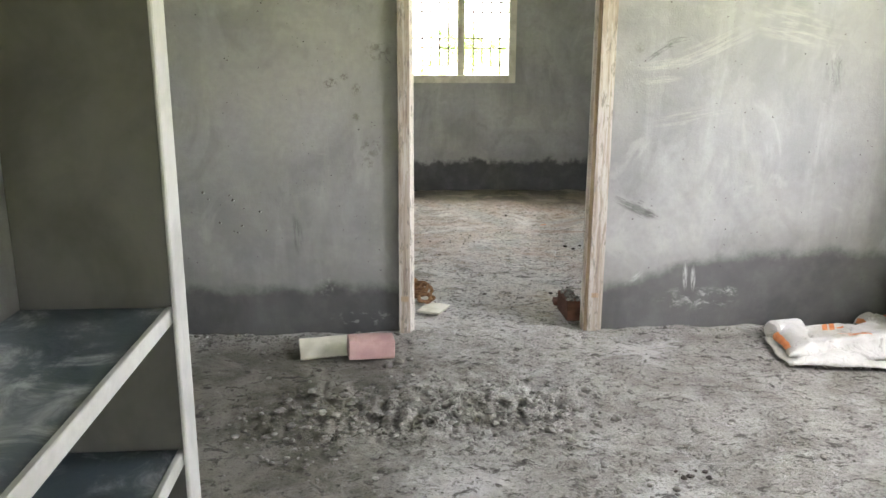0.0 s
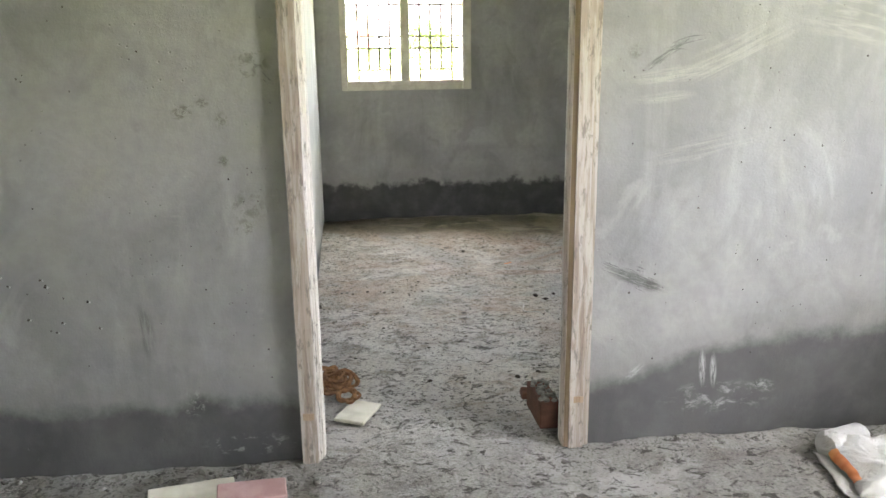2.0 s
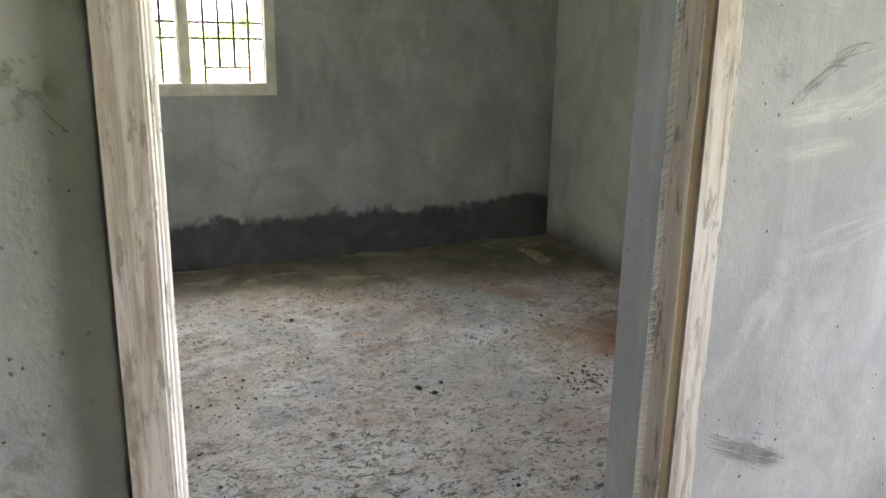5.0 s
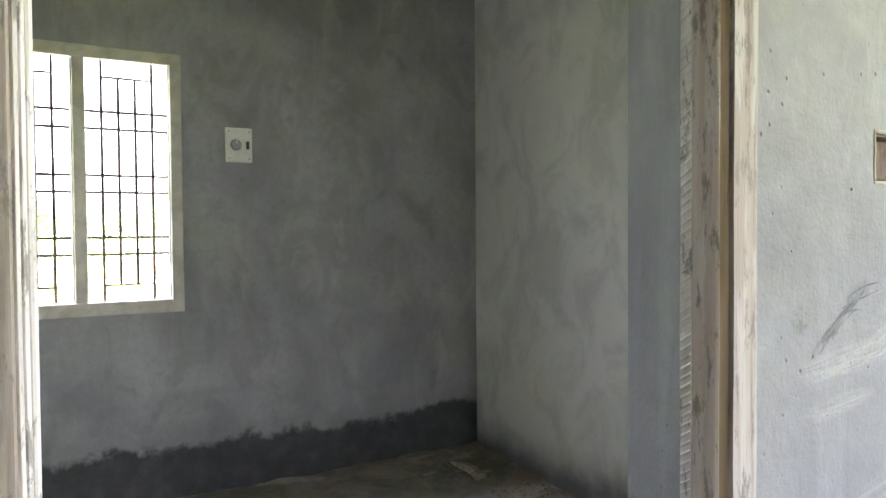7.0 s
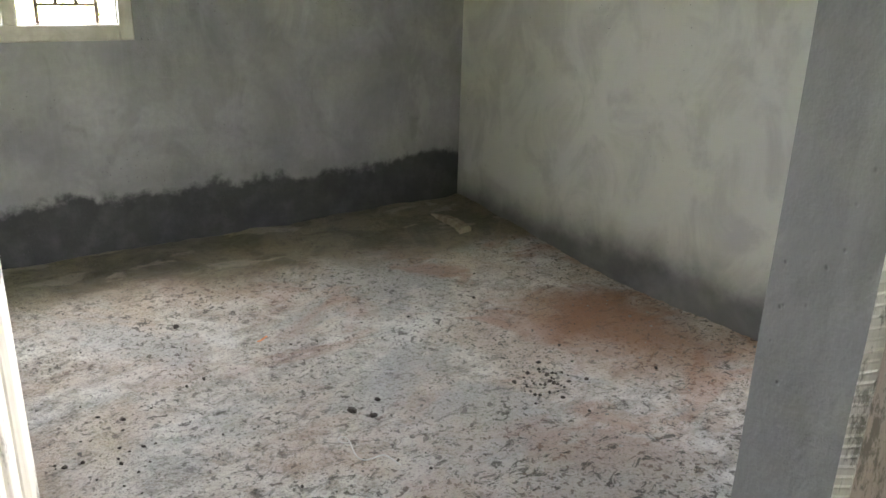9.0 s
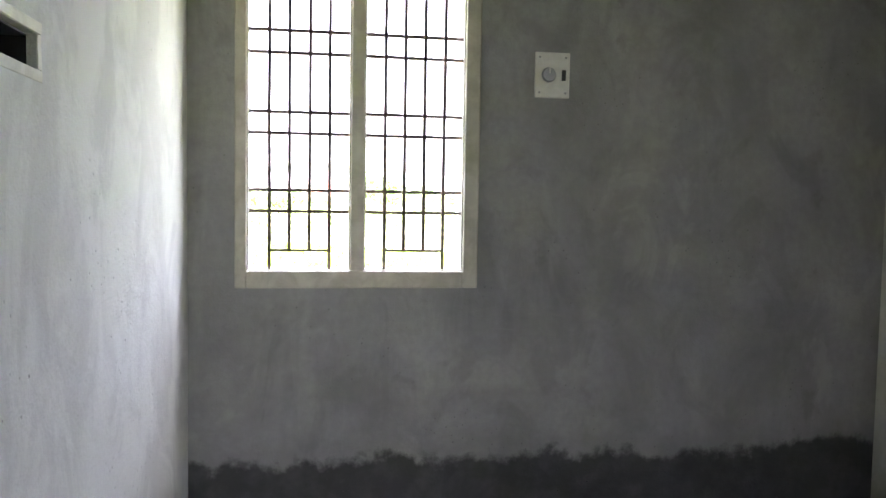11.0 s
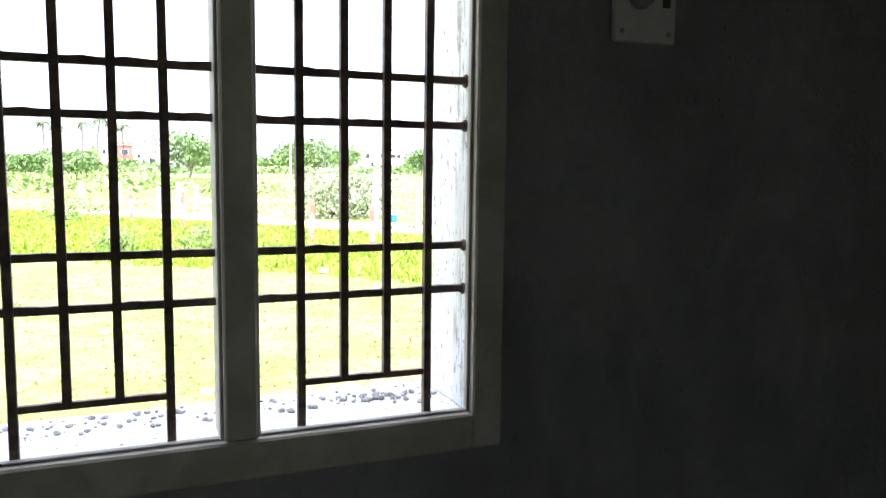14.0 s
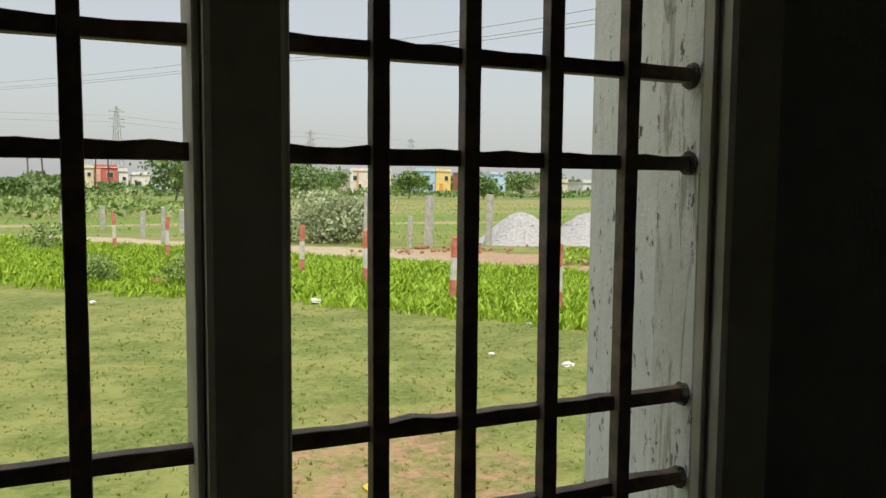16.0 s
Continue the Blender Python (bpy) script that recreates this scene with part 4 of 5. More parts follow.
for i, (x, y, r) in enumerate(((1.126, 1.723, 0.022), (1.233, 1.736, 0.014), (1.17, 1.66, 0.016), (0.82, 2.563, 0.016), (-0.10, 1.70, 0.022), (0.80, 0.62, 0.017), (0.9, 0.66, 0.012), (0.42, 0.62, 0.013))):
    single_stone(x, y, r, M_DARKCRUMB, "small dark clod on the cement floor", 30 + i)
for i, (x, y, r) in enumerate(((-0.19, -0.17, 0.03), (-0.08, -0.40, 0.035), (-0.13, -0.43, 0.028), (-0.03, -0.36, 0.02), (-0.24, -0.13, 0.022), (-0.45, -0.1, 0.018), (-0.70, -0.24, 0.02), (-0.02, -0.15, 0.018))):
    single_stone(x, y, r, M_MORTAR, "grey lump of dry mortar by the doorway wall", 50 + i)


# ---- hall things ----
def brick(name, sx, sy, sz, m, material, label, category="brick", seed=0.0, group=""):
    bm = box_bm(-sx / 2, sx / 2, -sy / 2, sy / 2, 0, sz, 0.004, 2, 0.002, 25, seed)
    ob = part(name, bm, material, None, label, at=m)
    return tagged(ob, category=category, group=group)


brick("brick", 0.205, 0.10, 0.085, pose(-0.205, -0.315, 0.012, 3, 2, 8), M_PINKBLOCK, "dusty pink brick lying on mortar lumps", seed=1)
slab_piece = part("stone_offcut", box_bm(-0.13, 0.13, -0.06, 0.06, 0, 0.022, 0.003, 2, 0.002, 20), M_TILE, at=pose(-0.40, -0.235, 0.012, 32, 0, 10))
tagged(slab_piece, "cream stone slab offcut leaning against the wall foot", "stone offcut")
brick("brick", 0.075, 0.21, 0.105, pose(0.820, 0.235, 0.0, 0, 0, 2), M_BRICKSHADED, "red brick on the floor by the door jamb, coloured dark for shade", seed=3)
brick("brick", 0.20, 0.10, 0.14, pose(-1.225, 0.17, 0.0, 0, 0, 95), M_BRICKSHADED, "brick standing at the wall end, coloured dark for shade", seed=4)
for i, (x, y, s) in enumerate(((0.81, 0.41, 0.05), (0.86, 0.44, 0.04), (0.84, 0.48, 0.035))):
    ob = brick("brick_chip", s * 1.6, s, s * 0.6, pose(x, y, 0.002, 8, 4, 30 * i), M_BRICKSHADED, "broken dusty chip of red brick", "brick chip", 5 + i, "brick chips")

# plaster crumbs on top of the brick at the jamb
_spots = [(0.820 + 0.030 * (2 * _r.rand() - 1), 0.235 + 0.095 * (2 * _r.rand() - 1), 0.005 + 0.01 * _r.rand()) for _ in range(60)]
scatter("brick_rubble", _spots, M_MORTAR, 8, "mortar crumbs lying on the brick", "rubble", base=0.105)

# wall cupboard in the hall
cup = thing("wall_cupboard_shelf", "built-in wall cupboard with black stone shelves and white edges", "cupboard")
part("side_panel", box_bm(-0.918, -0.585, -1.963, -1.907, -0.01, 2.4, 0.003), M_SHADEDCEMENT, cup, "raw cement side panel, coloured dark for the recess shade")
part("panel_edge", box_bm(-0.584, -0.574, -1.992, -1.903, -0.005, 2.4, 0.003, 2, 0.0015, 10), M_SLABEDGE, cup, "white painted front edge")
for z in (0.09, 0.435, 0.78):
    sh = part("shelf", box_bm(-0.918, -0.602, -5.4, -1.9635, z - 0.03, z, 0.002), M_SLAB, cup, "dusty black stone shelf")
    part("shelf_edge", box_bm(-0.6015, -0.588, -5.4, -1.9675, z - 0.034, z + 0.004, 0.002), M_SLABEDGE, sh, "white painted shelf edge")

# kitchen shelves seen past the wall end
rack = thing("kitchen_shelf", "built-in kitchen recess with white-edged stone shelves", "shelf")
for z in (0.57, 1.045, 1.50):
    part("shelf", box_bm(-2.455, -2.05, -0.9, 3.3, z - 0.04, z, 0.004), M_SLABEDGE, rack, "white painted shelf slab")
part("divider", box_bm(-2.455, -2.07, 1.44, 1.52, -0.01, 0.5285, 0.004), M_BACK, rack, "grey plastered divider")
ledge = thing("brick_ledge", "low ledge of red bricks with crumbling mortar", "brick ledge")
part("mortar_bed", box_bm(-2.45, -2.075, 1.53, 3.3, -0.01, 0.105, 0.006, 3, 0.006, 9), M_MORTAR, ledge, "grey mortar bed")
for i in range(15):
    y = 1.545 + i * 0.115
    bm = box_bm(-0.115, 0.0, 0.0, 0.1, 0, 0.085, 0.005, 1, 0.003, 22, i)
    part("brick", bm, M_BRICK, ledge, at=pose(-2.055 + 0.006 * math.sin(i * 2.1), y, 0.006, 0, 0, 2 * math.sin(i)))


# folded cement sacks
def draped(name, w, d, seed, lift, m, label):
    """A limp folded sack: two layers of a wrinkled sheet joined at the rim."""
    nx, ny = 88, 52
    th = thing(name, label, "sack", at=m, group="cement sacks")
    for layer, (top, grow) in enumerate(((0.016, 1.0), (0.045, 0.93))):
        verts, faces = [], []
        for i in range(nx + 1):
            for j in range(ny + 1):
                u, v = i / nx, j / ny
                rim = min(u, 1 - u, v, 1 - v)
                x = (u - 0.5) * w * grow + 0.02 * noise.noise((v * 4, seed, layer))
                y = (v - 0.5) * d * grow + 0.025 * noise.noise((u * 4, seed + 3, layer)) + layer * 0.03
                puff = min(1.0, rim * 7) ** 0.6
                z = top * (0.25 + 0.75 * puff) + lift * puff * (0.5 + noise.noise((u * 3, v * 2, seed + layer)))
                z += 0.016 * noise.noise((u * 9, v * 5, seed)) * puff + 0.008 * abs(noise.noise((u * 20 + v * 9, v * 4, seed + layer)))
                z += layer * 0.012
                verts.append((x, y, max(z, 0.006)))
        for i in range(nx):
            for j in range(ny):
                a = i * (ny + 1) + j
                faces.append((a, a + ny + 1, a + ny + 2, a + 1))
        ob = new("fold", mesh_of("fold", verts, faces, M_SACK, True))
        ob.parent = th
        mod = ob.modifiers.new("thick", "SOLIDIFY")
        mod.thickness, mod.offset = 0.004, -1
        # print in blocks, lying on the cloth
        if layer == 1:
            for (a, b, c, e) in ((0.01, 0.035, 0.2, 0.95), (0.40, 0.60, 0.30, 0.33), (0.42, 0.62, 0.37, 0.40), (0.40, 0.43, 0.30, 0.40), (0.38, 0.41, 0.70, 0.86), (0.43, 0.46, 0.70, 0.86), (0.47, 0.52, 0.72, 0.75), (0.45, 0.60, 0.22, 0.25)):
                pv, pf, ids = [], [], {}
                for i in range(int(a * nx), max(int(a * nx) + 1, int(b * nx)) + 1):
                    for j in range(int(c * ny), max(int(c * ny) + 1, int(e * ny)) + 1):
                        ids[i, j] = len(pv)
                        p = verts[i * (ny + 1) + j]
                        pv.append((p[0], p[1], p[2] + 0.0022))
                for (i, j), k in ids.items():
                    if (i + 1, j + 1) in ids:
                        pf.append((k, ids[i + 1, j], ids[i + 1, j + 1], ids[i, j + 1]))
                po = new("print", mesh_of("print", pv, pf, M_ORANGE, True))
                po.parent = th
                tagged(po, "orange printed block")
    rng = np.random.RandomState(int(seed * 10))
    bm = bmesh.new()
    for i in range(46):
        u = -w / 2 + w * rng.rand()
        y0 = -d / 2 + 0.01
        if i % 3 == 0:
            p = Vector((w / 2 * 0.97, -d / 2 + d * rng.rand(), 0.02))
            q = p + Vector((0.02 + 0.05 * rng.rand(), 0.02 * rng.randn(), -0.012))
        else:
            p = Vector((u, y0, 0.014))
            q = p + Vector((0.02 * rng.randn(), -0.01 - 0.035 * rng.rand(), -0.007))
        mid = (p + q) / 2 + Vector((0.006 * rng.randn(), 0, 0.006))
        for s, e in ((p, mid), (mid, q)):
            dd = e - s
            if dd.length > 1e-4:
                bmesh.ops.create_cone(bm, cap_ends=False, segments=4, radius1=0.0012, radius2=0.001, depth=dd.length,
                                      matrix=Matrix.Translation((s + e) / 2) @ dd.to_track_quat("Z", "Y").to_matrix().to_4x4())
    tagged(part("frayed_threads", bm, M_STRING, th, "frayed white plastic threads"), kind="stuff")
    return th


draped("cement_sack", 0.66, 0.36, 1.3, 0.05, pose(1.97, -0.40, 0.008, 0, 0, -9), "crumpled white woven cement sack with orange print")
draped("cement_sack", 0.34, 0.22, 4.1, 0.05, pose(2.37, -0.16, 0.008, 0, 0, 12), "small crumpled white woven sack in the corner")
roll = part("rolled_sack", cyl_bm(0.05, 0.045, 0.2, 20, Matrix.Rotation(radians(90), 4, "Y")), M_SACK, at=pose(1.78, -0.18, 0.05, 0, 4, 25), smooth=False)
roll.modifiers.new("round", "BEVEL").width = 0.012
tagged(roll, "rolled grey-white sack end by the wall", "sack", group="cement sacks")

bm = bmesh.new()
bmesh.ops.create_icosphere(bm, subdivisions=4, radius=1.0)
for v in bm.verts:
    c = v.co.copy()
    v.co = Vector((c.x * 0.11, c.y * 0.11, max(0.0, 0.2 + c.z * 0.24)))
    v.co += noise.noise_vector(c * 2.6) * 0.025 + noise.noise_vector(c * 7) * 0.009
    v.co.z = max(v.co.z, 0.004)
sack = thing("plastic_sack", "black plastic sack tied with white string in the corner", "sack", at=pose(2.40, -0.33, 0.0))
part("bag", bm, M_SACKDARK, sack, smooth=True)
bm = bmesh.new()
_q = np.random.RandomState(12)
for i in range(16):
    p = Vector((-0.10, 0.02 * _q.randn() - 0.05, 0.36))
    for k in range(6):
        q = p + Vector((0.008 * _q.randn() - 0.006, 0.014 * _q.randn(), -0.022 + 0.015 * _q.randn()))
        dd = q - p
        bmesh.ops.create_cone(bm, cap_ends=False, segments=4, radius1=0.0014, radius2=0.0014, depth=dd.length,
                              matrix=Matrix.Translation((p + q) / 2) @ dd.to_track_quat("Z", "Y").to_matrix().to_4x4())
        p = q
part("string_tuft", bm, M_STRING, sack, "tangled white string")


# ---- inner room things ----
sw = thing("switch_board", "off-white fan regulator and switch plate screwed to the wall", "switch board", at=pose(1.279, 3.358, 1.936))
part("plate", box_bm(-0.071, 0.071, -0.014, 0.0, -0.09, 0.09, 0.003), M_PLATE, sw)
dial = part("dial", cyl_bm(0.031, 0.026, 0.018, 32), M_KNOB, sw, "round grey regulator dial", at=pose(-0.017, -0.022, 0.0, 90, 0, 0))
part("pointer", box_bm(-0.002, 0.002, 0.004, 0.024, -0.0135, -0.0095), M_PLATE, dial, "pale pointer mark", at=pose(0, 0, 0.022))
part("dial_ring", cyl_bm(0.035, 0.035, 0.004, 32), M_PLATE, sw, at=pose(-0.017, -0.0155, 0.0, 90, 0, 0))
rocker = part("switch", box_bm(-0.0085, 0.0085, -0.0185, -0.012, -0.021, 0.021, 0.002), M_BLACK, sw, "black rocker switch", at=pose(0.046, 0, 0))
for x in (-0.054, 0.054):
    for z in (-0.07, 0.07):
        part("screw", cyl_bm(0.005, 0.004, 0.004, 10), M_STEEL, sw, "dull steel screw", at=pose(x, -0.0155, z, 90, 0, 0))

# rope, off-cut tile
rope = thing("rope_coil", "tangled brown coir rope on the floor by the jamb", "rope", at=pose(0.045, 0.50, 0.0))
_q = np.random.RandomState(3)
for i in range(9):
    cu = bpy.data.curves.new("strand", "CURVE")
    cu.dimensions, cu.bevel_depth, cu.bevel_resolution = "3D", 0.0055 + 0.002 * _q.rand(), 2
    sp = cu.splines.new("NURBS")
    cnt = 26
    sp.points.add(cnt - 1)
    cx, cy, rr = 0.03 * _q.randn(), 0.08 * _q.randn(), 0.03 + 0.035 * _q.rand()
    tilt, ph = 0.5 + 0.7 * _q.rand(), _q.rand() * 6
    for k in range(cnt):
        a = ph + k * 0.62
        wob = 1 + 0.3 * math.sin(k * 1.7 + i)
        z = 0.025 + 0.008 * i + rr * wob * math.sin(a) * math.sin(tilt) * 0.6
        sp.points[k].co = (cx + rr * wob * math.cos(a) + 0.01 * _q.randn(), cy + rr * wob * math.sin(a) * math.cos(tilt) + 0.01 * _q.randn(), max(0.008, z), 1)
    sp.use_endpoint_u = True
    cu.materials.append(M_ROPE)
    so = new("strand", cu)
    so.parent = rope
tile = part("tile_offcut", box_bm(-0.06, 0.06, -0.10, 0.10, 0, 0.014, 0.003, 2, 0.002, 20), M_TILE, at=pose(0.115, 0.335, 0.006, -4, 2, -22))
tagged(tile, "cream tile offcut lying under the rope", "tile offcut")

# a loop of string and a red scrap on the inner floor
cu = bpy.data.curves.new("string", "CURVE")
cu.dimensions, cu.bevel_depth, cu.bevel_resolution = "3D", 0.0022, 2
sp = cu.splines.new("NURBS")
_pts = ((1.025, 1.56), (0.994, 1.577), (1.0, 1.612), (1.035, 1.606), (1.022, 1.55), (1.0, 1.49), (1.012, 1.455), (1.045, 1.452), (1.085, 1.458), (1.083, 1.42), (1.09, 1.375))
sp.points.add(len(_pts) - 1)
for p, (x, y) in zip(sp.points, _pts):
    p.co = (x, y, float(floor_height(np.array([x]), np.array([y]))[0]) + 0.005, 1)
sp.use_endpoint_u = True
cu.materials.append(M_STRING)
tagged(new("string", cu), "loop of white plastic string on the cement floor", "string")
tagged(part("plastic_scrap", box_bm(-0.03, 0.03, -0.004, 0.004, 0, 0.004, 0.001, 2, 0.003, 30), M_ORANGE, at=pose(1.08, 2.34, 0.028, 0, 0, 30)), "thin red plastic scrap on the floor", "litter")

# bent scrap of wood in the corner
bm = bmesh.new()
_prev = None
for k in range(15):
    u = k / 14
    c = Vector((2.455 - 0.05 * u * u + 0.02 * math.sin(u * 3), 3.17 - 0.40 * u, 0.10 + 0.035 * u + 0.01 * math.sin(u * 3)))
    w = 0.016 + 0.024 * u + 0.004 * math.sin(k * 2.3)
    ring = [bm.verts.new(c + Vector((a * w, a * w * 0.15, b * 0.016))) for a, b in ((-1, -1), (1, -1), (1.1, 0.2), (0.6, 1), (-0.6, 1), (-1.1, 0.2))]
    if _prev:
        for i in range(6):
            bm.faces.new((_prev[i], _prev[(i + 1) % 6], ring[(i + 1) % 6], ring[i]))
    else:
        bm.faces.new(ring[::-1])
    _prev = ring
bm.faces.new(_prev)
bmesh.ops.recalc_face_normals(bm, faces=bm.faces)
tagged(part("wood_scrap", bm, M_WOOD), "bent grey scrap of wood on the damp floor", "wood scrap")

# cement droppings on the outer sill
_spots = [(0.1 + 0.82 * _r.rand(), 3.50 + 0.1 * _r.rand(), 0.002 + 0.006 * _r.rand() ** 2) for _ in range(160)]
_spots += [(0.80 + 0.06 * _r.randn(), 3.53 + 0.02 * _r.randn(), 0.003 + 0.006 * _r.rand()) for _ in range(40)]
scatter("sill_rubble", [s for s in _spots if 0.09 < s[0] < 0.93], M_CONCRETE, 9, "grey cement crumbs lying on the window sill", "rubble", base=1.143)


# ---- outside ----
GZ = -0.45


def field_mat():
    n = Net("grass_and_earth", 0.95)
    x, y = n.axis(0), n.axis(1)
    big = n.noise(0.22, 5, 0.6, warp=0.5)
    mid = n.noise(1.3, 5, 0.65)
    fine = n.noise(14, 5, 0.7)
    col = n.mix(n.step(mid, 0.38, 0.62), (0.12, 0.17, 0.03), (0.26, 0.28, 0.08))
    col = n.mix(n.step(fine, 0.4, 0.65, 0, 0.6), col, (0.285, 0.305, 0.10))
    # worn earth in the yard
    dx, dy = n.math("SUBTRACT", x, 2.3), n.math("MULTIPLY", n.math("SUBTRACT", y, 7.6), 0.62)
    worn = n.math("SQRT", n.math("ADD", n.math("MULTIPLY", dx, dx), n.math("MULTIPLY", dy, dy)))
    worn = n.math("ADD", worn, n.math("MULTIPLY_ADD", n.noise(1.1, 5, 0.65), 3.4, -1.7))
    bare = n.math("MULTIPLY", n.step(worn, 0.7, 1.6, 1, 0), n.step(n.noise(4, 4, 0.7), 0.35, 0.6, 1, 0.25))
    col = n.mix(bare, col, n.mix(n.step(fine, 0.3, 0.7), (0.36, 0.20, 0.115), (0.47, 0.30, 0.19)))
    # far fields lie in strips
    strip = n.noise(1.0, 3, 0.5, n.scaled(0.015, 0.11, 1), warp=0.3)
    far = n.step(y, 28, 40)
    fcol = n.mix(n.step(strip, 0.42, 0.6), (0.17, 0.25, 0.05), (0.31, 0.29, 0.13))
    col = n.mix(far, col, n.mix(n.step(mid, 0.4, 0.7, 0, 0.4), fcol, (0.20, 0.24, 0.07)))
    # dirt road
    d = n.math("ADD", n.math("MULTIPLY", n.math("SUBTRACT", x, 9.5), 0.73), n.math("MULTIPLY", n.math("SUBTRACT", y, 24.3), 0.68))
    d = n.math("ABSOLUTE", n.math("ADD", d, n.math("MULTIPLY_ADD", n.noise(0.5, 4, 0.6), 1.6, -0.8)))
    half = n.step(x, 3, 11, 0.9, 2.0)
    road = n.step(n.math("SUBTRACT", d, half), -0.2, 0.25, 1, 0)
    col = n.mix(road, col, n.mix(n.step(x, 8, 11), (0.50, 0.42, 0.30), (0.44, 0.29, 0.20)))
    d2 = n.math("ABSOLUTE", n.math("ADD", n.math("SUBTRACT", n.math("ADD", y, n.math("MULTIPLY", x, 0.1)), 47.0), n.math("MULTIPLY", n.noise(0.2, 3), 4.0)))
    col = n.mix(n.step(d2, 0.9, 1.6, 0.8, 0), col, (0.44, 0.35, 0.22))
    tuft = n.noise(5, 6, 0.75)
    col = n.mix(n.step(tuft, 0.52, 0.64, 0, 0.55), col, (0.10, 0.13, 0.03))
    n.bump(fine, 0.6, 0.03)
    return n.done(col)


def leafy(name, a, b, rough=0.6):
    n = Net(name, rough)
    r = n.math("FRACT", n.math("ADD", n.island(), n.random()))
    col = n.mix(r, a, b)
    n.b.inputs["Subsurface Weight"].default_value = 0.0
    return n.done(n.mix(n.step(n.noise(3, 3), 0.3, 0.7, 0, 0.35), col, tuple(c * 0.6 for c in a)))


M_FIELD = field_mat()
M_TALL = leafy("lush_grass_blades", (0.20, 0.36, 0.018), (0.40, 0.57, 0.045))
M_SHORT = leafy("dry_short_grass", (0.17, 0.24, 0.04), (0.31, 0.36, 0.09))
M_WEED = leafy("dull_green_weed", (0.15, 0.25, 0.06), (0.29, 0.38, 0.12))
M_BUSH = leafy("pale_green_bush_leaf", (0.20, 0.28, 0.12), (0.52, 0.57, 0.38))
M_TREE = leafy("dark_tree_leaf", (0.09, 0.17, 0.04), (0.20, 0.31, 0.09))
M_PALM = leafy("palm_frond", (0.05, 0.08, 0.03), (0.12, 0.16, 0.06))
M_TRUNK = simple("grey_brown_bark", (0.12, 0.09, 0.07), (0.22, 0.18, 0.14), 6, 0.9, 0.4, 0.02)
M_RED = simple("faded_red_paint", (0.52, 0.13, 0.09), (0.68, 0.26, 0.20), 9, 0.7, 0.2, 0.003)
M_WHITE = simple("dirty_white_paint", (0.55, 0.54, 0.50), (0.74, 0.73, 0.69), 7, 0.75, 0.2, 0.003)
M_GRAVEL = simple("grey_crushed_stone", (0.33, 0.33, 0.34), (0.52, 0.52, 0.53), 12, 0.95, 0.6, 0.03)
M_TOWER = simple("galvanised_steel", (0.35, 0.37, 0.39), (0.45, 0.47, 0.49), 3, 0.6, 0.0, metal=0.3)
M_LITTER = simple("white_litter", (0.66, 0.66, 0.64), (0.80, 0.80, 0.78), 20, 0.6, 0.2, 0.002)
M_YELLOW = simple("yellow_litter", (0.75, 0.55, 0.05), (0.85, 0.66, 0.12), 20, 0.6, 0.2, 0.002)
M_BLUE = simple("blue_plastic", (0.03, 0.16, 0.45), (0.05, 0.22, 0.55), 20, 0.4, 0.1, 0.002)
M_PANE = simple("dark_window_glass", (0.03, 0.04, 0.05), (0.06, 0.07, 0.09), 3, 0.15, 0.0)


def ground_height(x, y):
    near = np.clip((np.hypot(x, y - 3) - 4) / 10, 0, 1)
    return GZ + near * 0.05 * value_noise(x * 0.35, y * 0.35, 11) + 0.012 * value_noise(x * 2, y * 2, 12)


_gx = np.unique(np.concatenate([-np.geomspace(2500, 30, 26), np.arange(-30, 40, 0.7), np.geomspace(40, 2500, 26)]))
_gy = np.unique(np.concatenate([-np.geomspace(2500, 12, 14), np.arange(-12, 60, 0.6), np.geomspace(60, 3000, 30)]))
tagged(sheet("ground", _gx, _gy, ground_height, M_FIELD), "flat grassy ground with worn earth and a dirt road", "ground", kind="structure")


def blades(name, count, place, size, material, seed, label, per=4, lean=0.5):
    """Tufts of narrow tapering blades in one mesh; place(rng) gives x, y or None."""
    rng = np.random.RandomState(seed)
    vs, fs, k = [], [], 0
    made = 0
    while made < count:
        p = place(rng)
        if p is None:
            continue
        made += 1
        h = size(rng, p)
        z = float(ground_height(np.array([p[0]]), np.array([p[1]]))[0]) - 0.01
        for _ in range(per):
            a, b = rng.rand() * 6.283, rng.rand() * 6.283
            w = h * (0.07 + 0.06 * rng.rand())
            hh = h * (0.6 + 0.4 * rng.rand())
            cx, cy = p[0] + 0.15 * h * rng.randn(), p[1] + 0.15 * h * rng.randn()
            dx, dy = math.cos(a) * w, math.sin(a) * w
            ex, ey = math.cos(b) * hh * lean * rng.rand(), math.sin(b) * hh * lean * rng.rand()
            vs += [(cx - dx, cy - dy, z), (cx + dx, cy + dy, z), (cx + ex * 0.4 + dx * 0.7, cy + ey * 0.4 + dy * 0.7, z + hh * 0.6),
                   (cx + ex * 0.4 - dx * 0.7, cy + ey * 0.4 - dy * 0.7, z + hh * 0.6), (cx + ex, cy + ey, z + hh)]
            fs += [(k, k + 1, k + 2, k + 3), (k + 3, k + 2, k + 4)]
            k += 5
    return tagged(new(name, mesh_of(name, vs, fs, material)), label, "grass", kind="stuff")


